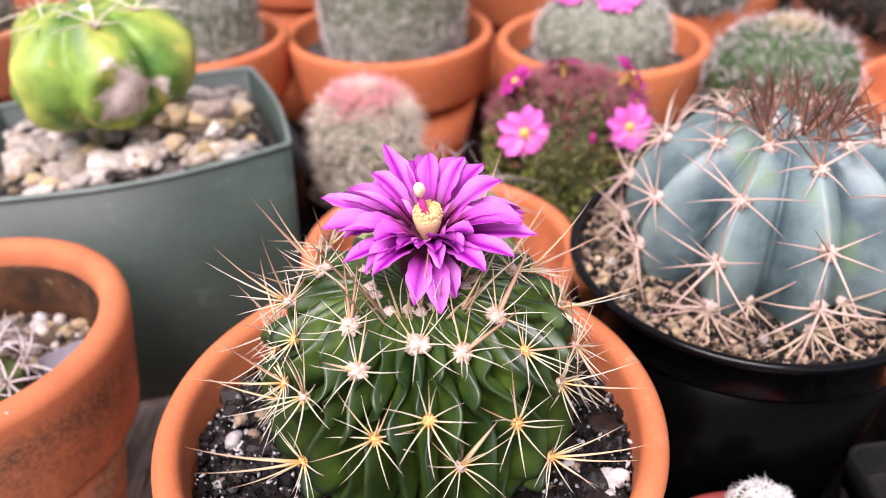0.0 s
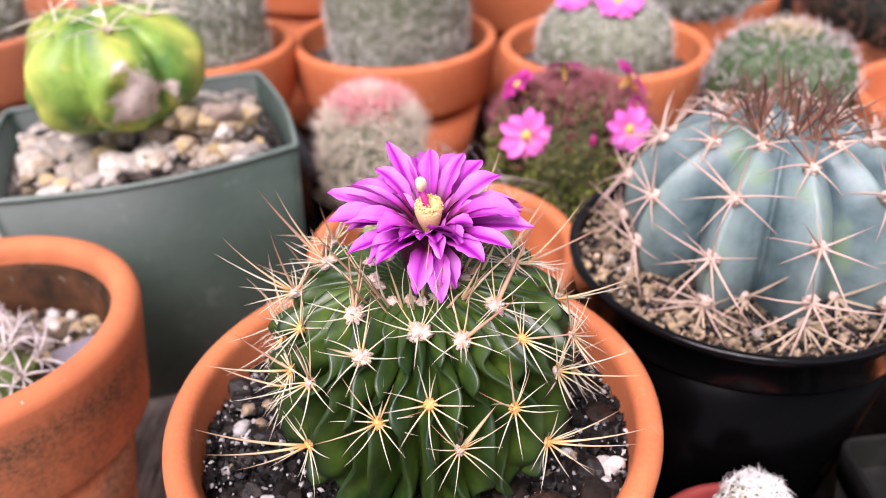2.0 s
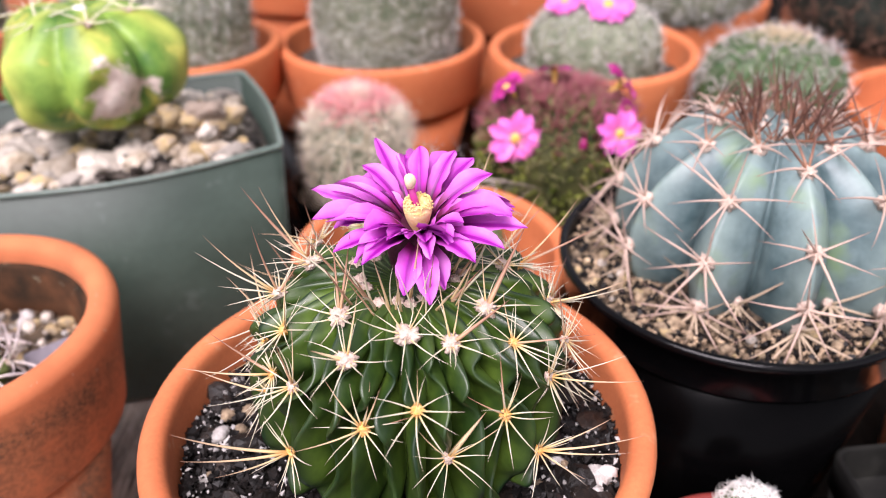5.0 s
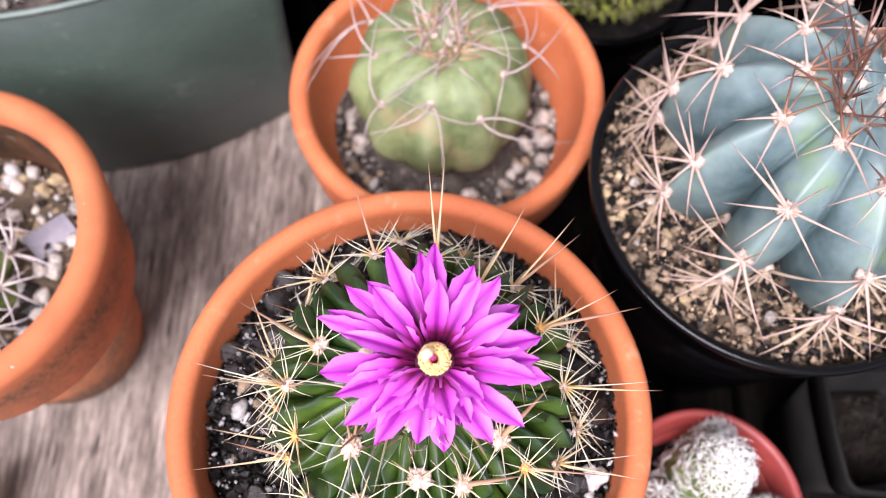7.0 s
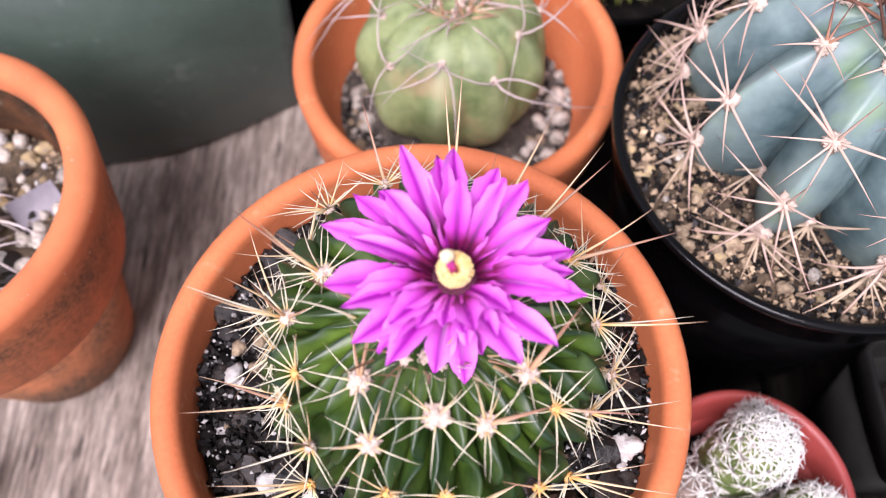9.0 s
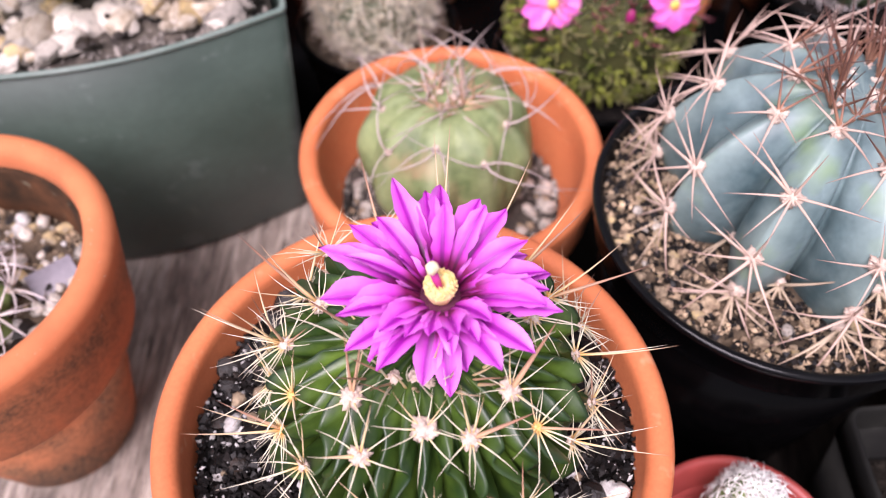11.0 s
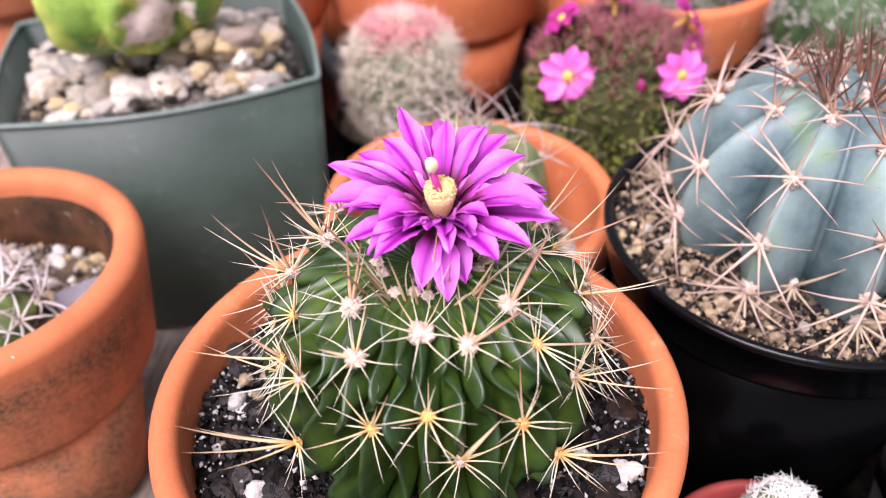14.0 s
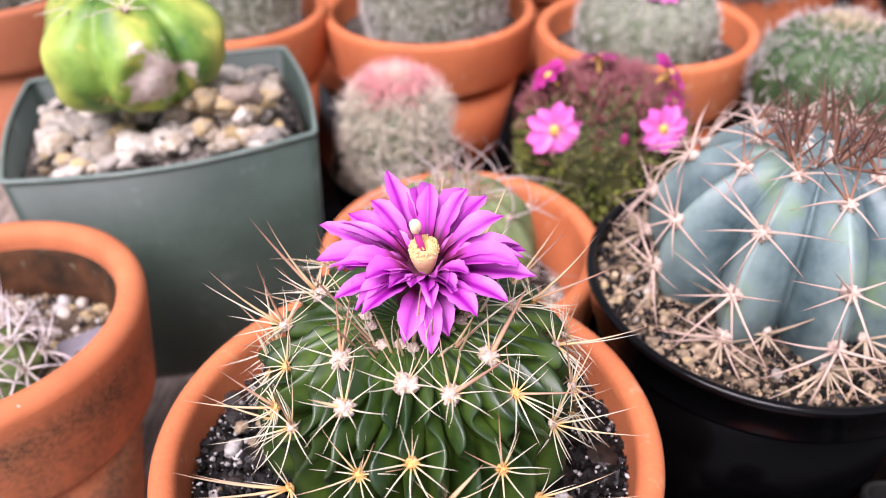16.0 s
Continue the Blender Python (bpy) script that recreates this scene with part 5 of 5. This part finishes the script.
# magenta-flowered mound
plastic_pot((0.061, 0.182, BENCH), 0.040, 0.056 - BENCH, 0.75, BLACK_PLASTIC, "black plastic pot with a flowering mound cactus")
soil_disc((0.061, 0.182, 0.050), 0.0365, SOIL_DARK, "dark soil under the flowering mound", seed=13)
mound, mbd = fuzzy("mound_cactus", (0.061, 0.184, 0.046), 0.0345, 0.061, 0, "mossy olive mound cactus with reddish spines and magenta flowers", SKIN_OLIVE, SPINE_MOSS, 1500, 0.007, 5, ribs=40, low=-0.8, thick=0.00035, depth=0.0)
rng = random.Random(91)
b, t = Buf(), Buf()
for k in range(1500):
    s, a = 0.04 + 0.94 * rng.random(), rng.uniform(0, 6.283)
    p, nrm = mbd.point(a, s), mbd.normal(a, s)
    way = nrm + Vector((rng.uniform(-0.6, 0.6), rng.uniform(-0.6, 0.6), rng.uniform(0, 0.7)))
    if s > 0.5 + rng.uniform(-0.12, 0.12):
        for _ in range(2):
            spine(t, p, way + Vector((rng.uniform(-0.4, 0.4), rng.uniform(-0.4, 0.4), 0)), rng.uniform(0.005, 0.010), 0.0004, 0.1, None, 2, 3)
    else:
        spine(b, p - nrm * 0.001, way, rng.uniform(0.003, 0.006), rng.uniform(0.0006, 0.0012), 0.1, None, 2, 4)
tagged(part("tubercle", b, SKIN_MOSS, mound, "small mossy green tubercles"), kind="stuff")
tagged(part("crown_spine", t, SPINE_ROSE, mound, "reddish-brown crown spines"), kind="stuff")
for x, y, z, r, mat, way in ((0.0395, 0.1600, 0.0965, 0.0105, PETAL_PINK, (-0.1, -1, 0.35)), (0.0805, 0.1560, 0.1000, 0.0095, PETAL_PINK, (0.2, -1, 0.3)),
                             (0.0370, 0.180, 0.1105, 0.0085, PETAL_DEEP, (-0.7, -0.1, 0.8)), (0.0570, 0.184, 0.1165, 0.0085, PETAL_DEEP, (0, 0.4, 1)), (0.0850, 0.180, 0.1120, 0.0095, PETAL_DEEP, (0.8, -0.1, 0.7)),
                             (0.0875, 0.176, 0.1020, 0.005, PETAL_DEEP, (0.6, -0.5, 1))):
    daisy(mound, Vector((x - 0.061, y - 0.184, z - 0.046)), Vector(way), r, mat, rng)
for x, y, z in ((0.055, 0.150, 0.090), (0.072, 0.152, 0.087), (0.048, 0.152, 0.082), (0.066, 0.150, 0.096)):
    part("flower_bud", lump(x * 900, (0.0018, 0.0018, 0.0032), 0.2), PETAL_DEEP, mound, "small pink flower bud", Matrix.Translation((x - 0.061, y - 0.180, z - 0.046)))

# centre column
z = potted((-0.0255, 0.325), 0.0605, 0.0865, "orange terracotta pot with a woolly column cactus", "dry soil under the column cactus", seed=21)
fuzzy("column_cactus", (-0.0225, 0.325, z - 0.01), 0.0415, 0.17, 0, "thick grey woolly column cactus", SKIN_GREY, FUZZ, 9000, 0.006, 7, ribs=30, power=5, low=-1.3, depth=0.0)
# pink-flowered pincushion
z = potted((0.0885, 0.268), 0.0540, 0.0985, "terracotta pot with a pink-flowering pincushion", "dry soil under the pincushion", seed=22)
pin, pbd = fuzzy("flowering_pincushion", (0.0885, 0.268, z - 0.012), 0.0345, 0.050, 0, "grey-green pincushion cactus with open pink flowers", SKIN_GREY, FUZZ, 1700, 0.006, 9)
rng = random.Random(95)
for x, y, w, r in ((0.003, -0.012, (0, -0.5, 1), 0.013), (-0.017, -0.004, (-0.4, -0.4, 1), 0.0095)):
    daisy(pin, Vector((x, y, 0.052)), Vector(w), r, PETAL_PINK, rng, 16)
# column behind the lime cactus
z = potted((-0.1300, 0.300), 0.0500, 0.0930, "terracotta pot behind the square green pot", "dry soil behind the square pot", seed=23)
lc, lcb = fuzzy("pale_column_cactus", (-0.1230, 0.292, z - 0.01), 0.0300, 0.075, 0, "pale woolly column cactus with pink buds on its crown", SKIN_GREY, FUZZ, 4200, 0.006, 11, ribs=22, power=3.2, low=-1.2)
for k in range(7):
    a = k * 0.9
    part("flower_bud", lump(k * 3.1, (0.003, 0.003, 0.005), 0.2), PETAL_DEEP, lc, "pink flower bud", Matrix.Translation((0.013 * math.cos(a), 0.013 * math.sin(a), 0.0745)))
# far left pot
z = potted((-0.262, 0.300), 0.0600, 0.1090, "dull terracotta pot with a small grey cactus", "dry soil in the dull pot", mat=TERRACOTTA_DULL, band=0.034, seed=24)
fuzzy("grey_globe_cactus", (-0.262, 0.300, z - 0.004), 0.032, 0.045, 0, "small grey-green globe cactus", SKIN_GREY, FUZZ, 1600, 0.006, 13)
# green globe behind the blue cactus
plastic_pot((0.166, 0.226, BENCH), 0.042, 0.072 - BENCH, 0.75, BLACK_PLASTIC, "black plastic pot with a green globe cactus")
soil_disc((0.166, 0.226, 0.066), 0.0390, SOIL_DARK, "dark soil under the green globe", seed=14)
fuzzy("green_globe_cactus", (0.166, 0.226, 0.062), 0.0345, 0.054, 0, "green globe cactus with a cream woolly crown", SKIN_DEEP, SPINE_GREY, 900, 0.008, 15, ribs=16, crown=along("cream_crown_spine", [(0.0, (0.75, 0.62, 0.42)), (1.0, (0.78, 0.64, 0.46))]), depth=0.12, thick=0.0003)
# right-hand pots
z = potted((0.245, 0.200), 0.0520, 0.0930, "empty orange terracotta pot behind the blue cactus", "dry soil deep in the terracotta pot", drop=0.05, seed=25)
z = potted((0.2005, 0.0460), 0.0430, 0.0500, "orange terracotta pot beside the black pot", "dry soil in the pot beside the black pot", seed=26)
SQ = (0.1425, 0.0090)
squat = thing("square_pot", (SQ[0], SQ[1], BENCH), "small dusty dark grey square plastic pot", "pot", "plastic pots", 4)
QH = 0.0595 - BENCH
part("body", square_wall([(0.001, 0.001, 0.0005, 0, 0.0), (0.0135, 0.0135, 0.004, 0, 0.0), (0.0185, 0.0185, 0.0035, 0.0004, QH - 0.012), (0.0172, 0.0172, 0.0035, 0.0004, QH - 0.012), (0.0125, 0.0125, 0.003, 0, 0.003), (0.001, 0.001, 0.0005, 0, 0.003)]), GREY_PLASTIC, squat)
part("rim", square_wall([(0.0174, 0.0174, 0.0035, 0.0004, QH - 0.0121), (0.0192, 0.0192, 0.0045, 0.0005, QH - 0.0121), (0.0197, 0.0197, 0.0045, 0.0005, QH - 0.001), (0.0192, 0.0192, 0.0045, 0.0005, QH),
                         (0.0184, 0.0184, 0.0042, 0.0005, QH), (0.0181, 0.0181, 0.0042, 0.0005, QH - 0.001), (0.0174, 0.0174, 0.0035, 0.0004, QH - 0.0121)]), GREY_PLASTIC, squat, "paler worn rim")
gs = thing("soil", (SQ[0], SQ[1], 0.030), "dark brown soil deep in the square pot", "soil", turn=4)
part("soil_bed", square_wall([(0.0135, 0.0135, 0.003, 0, -0.006), (0.0145, 0.0145, 0.003, 0, 0.0), (0.0005, 0.0005, 0.0002, 0, 0.001)]), SOIL_BROWN, gs)
crumbs(gs, "soil_grit", SOIL_BROWN, 400, 0.0, 0.0, 0.0005, (0.0006, 0.0018), random.Random(79), square=(0.0130, 0.0130))
# further back
z = potted((-0.080, 0.430), 0.0600, 0.1150, "tall terracotta pot in the back row", "dry soil in the tall pot", seed=27)
z = potted((0.060, 0.455), 0.0550, 0.0900, "terracotta pot in the back row", "dry soil in the back pot", seed=28)
fuzzy("brown_globe_cactus", (0.060, 0.455, z - 0.005), 0.0430, 0.070, 0, "dark brown spiny cactus in the back row", SKIN_DEEP, SPINE_BROWN, 2200, 0.009, 17)
z = potted((0.170, 0.400), 0.0550, 0.0900, "terracotta pot with a white woolly cactus", "dry soil under the white cactus", seed=29)
fuzzy("white_globe_cactus", (0.165, 0.385, z - 0.005), 0.0480, 0.075, 0, "white woolly globe cactus", SKIN_GREY, SPINE_SNOW, 3000, 0.006, 19)
z = potted((0.290, 0.370), 0.0600, 0.0800, "dull terracotta pot with a dark tangled cactus", "dry soil under the dark cactus", mat=TERRACOTTA_DULL, seed=30)
dk, dkb = fuzzy("tangled_cactus", (0.290, 0.360, z - 0.005), 0.062, 0.075, 0, "dark tangled cactus with pale pink flowers", DARK_TANGLE, SPINE_RED, 2600, 0.012, 21)
for x, y, zz in ((-0.02, -0.035, 0.065), (0.005, -0.03, 0.062)):
    daisy(dk, Vector((x, y, zz)), Vector((-0.2, -0.8, 1)), 0.011, PETAL_PINK, rng, 14)
z = potted((-0.190, 0.440), 0.0580, 0.0900, "terracotta pot at the back of the bench", "dry soil in the pot at the back", seed=31)
fuzzy("pale_globe_cactus", (-0.190, 0.440, z - 0.005), 0.042, 0.060, 0, "pale woolly globe cactus at the back", SKIN_GREY, FUZZ, 2200, 0.006, 23)

# a bright green leaf tip by the stained pot
leaf = thing("succulent_leaf", (-0.152, -0.024, BENCH), "smooth lime-green succulent leaf beside the stained pot", "leaf")
part("leaf_blade", lump(2.2, (0.009, 0.013, 0.022), 0.12, 2), SKIN_LIME, leaf, "", pose(0, 0, 0.021))
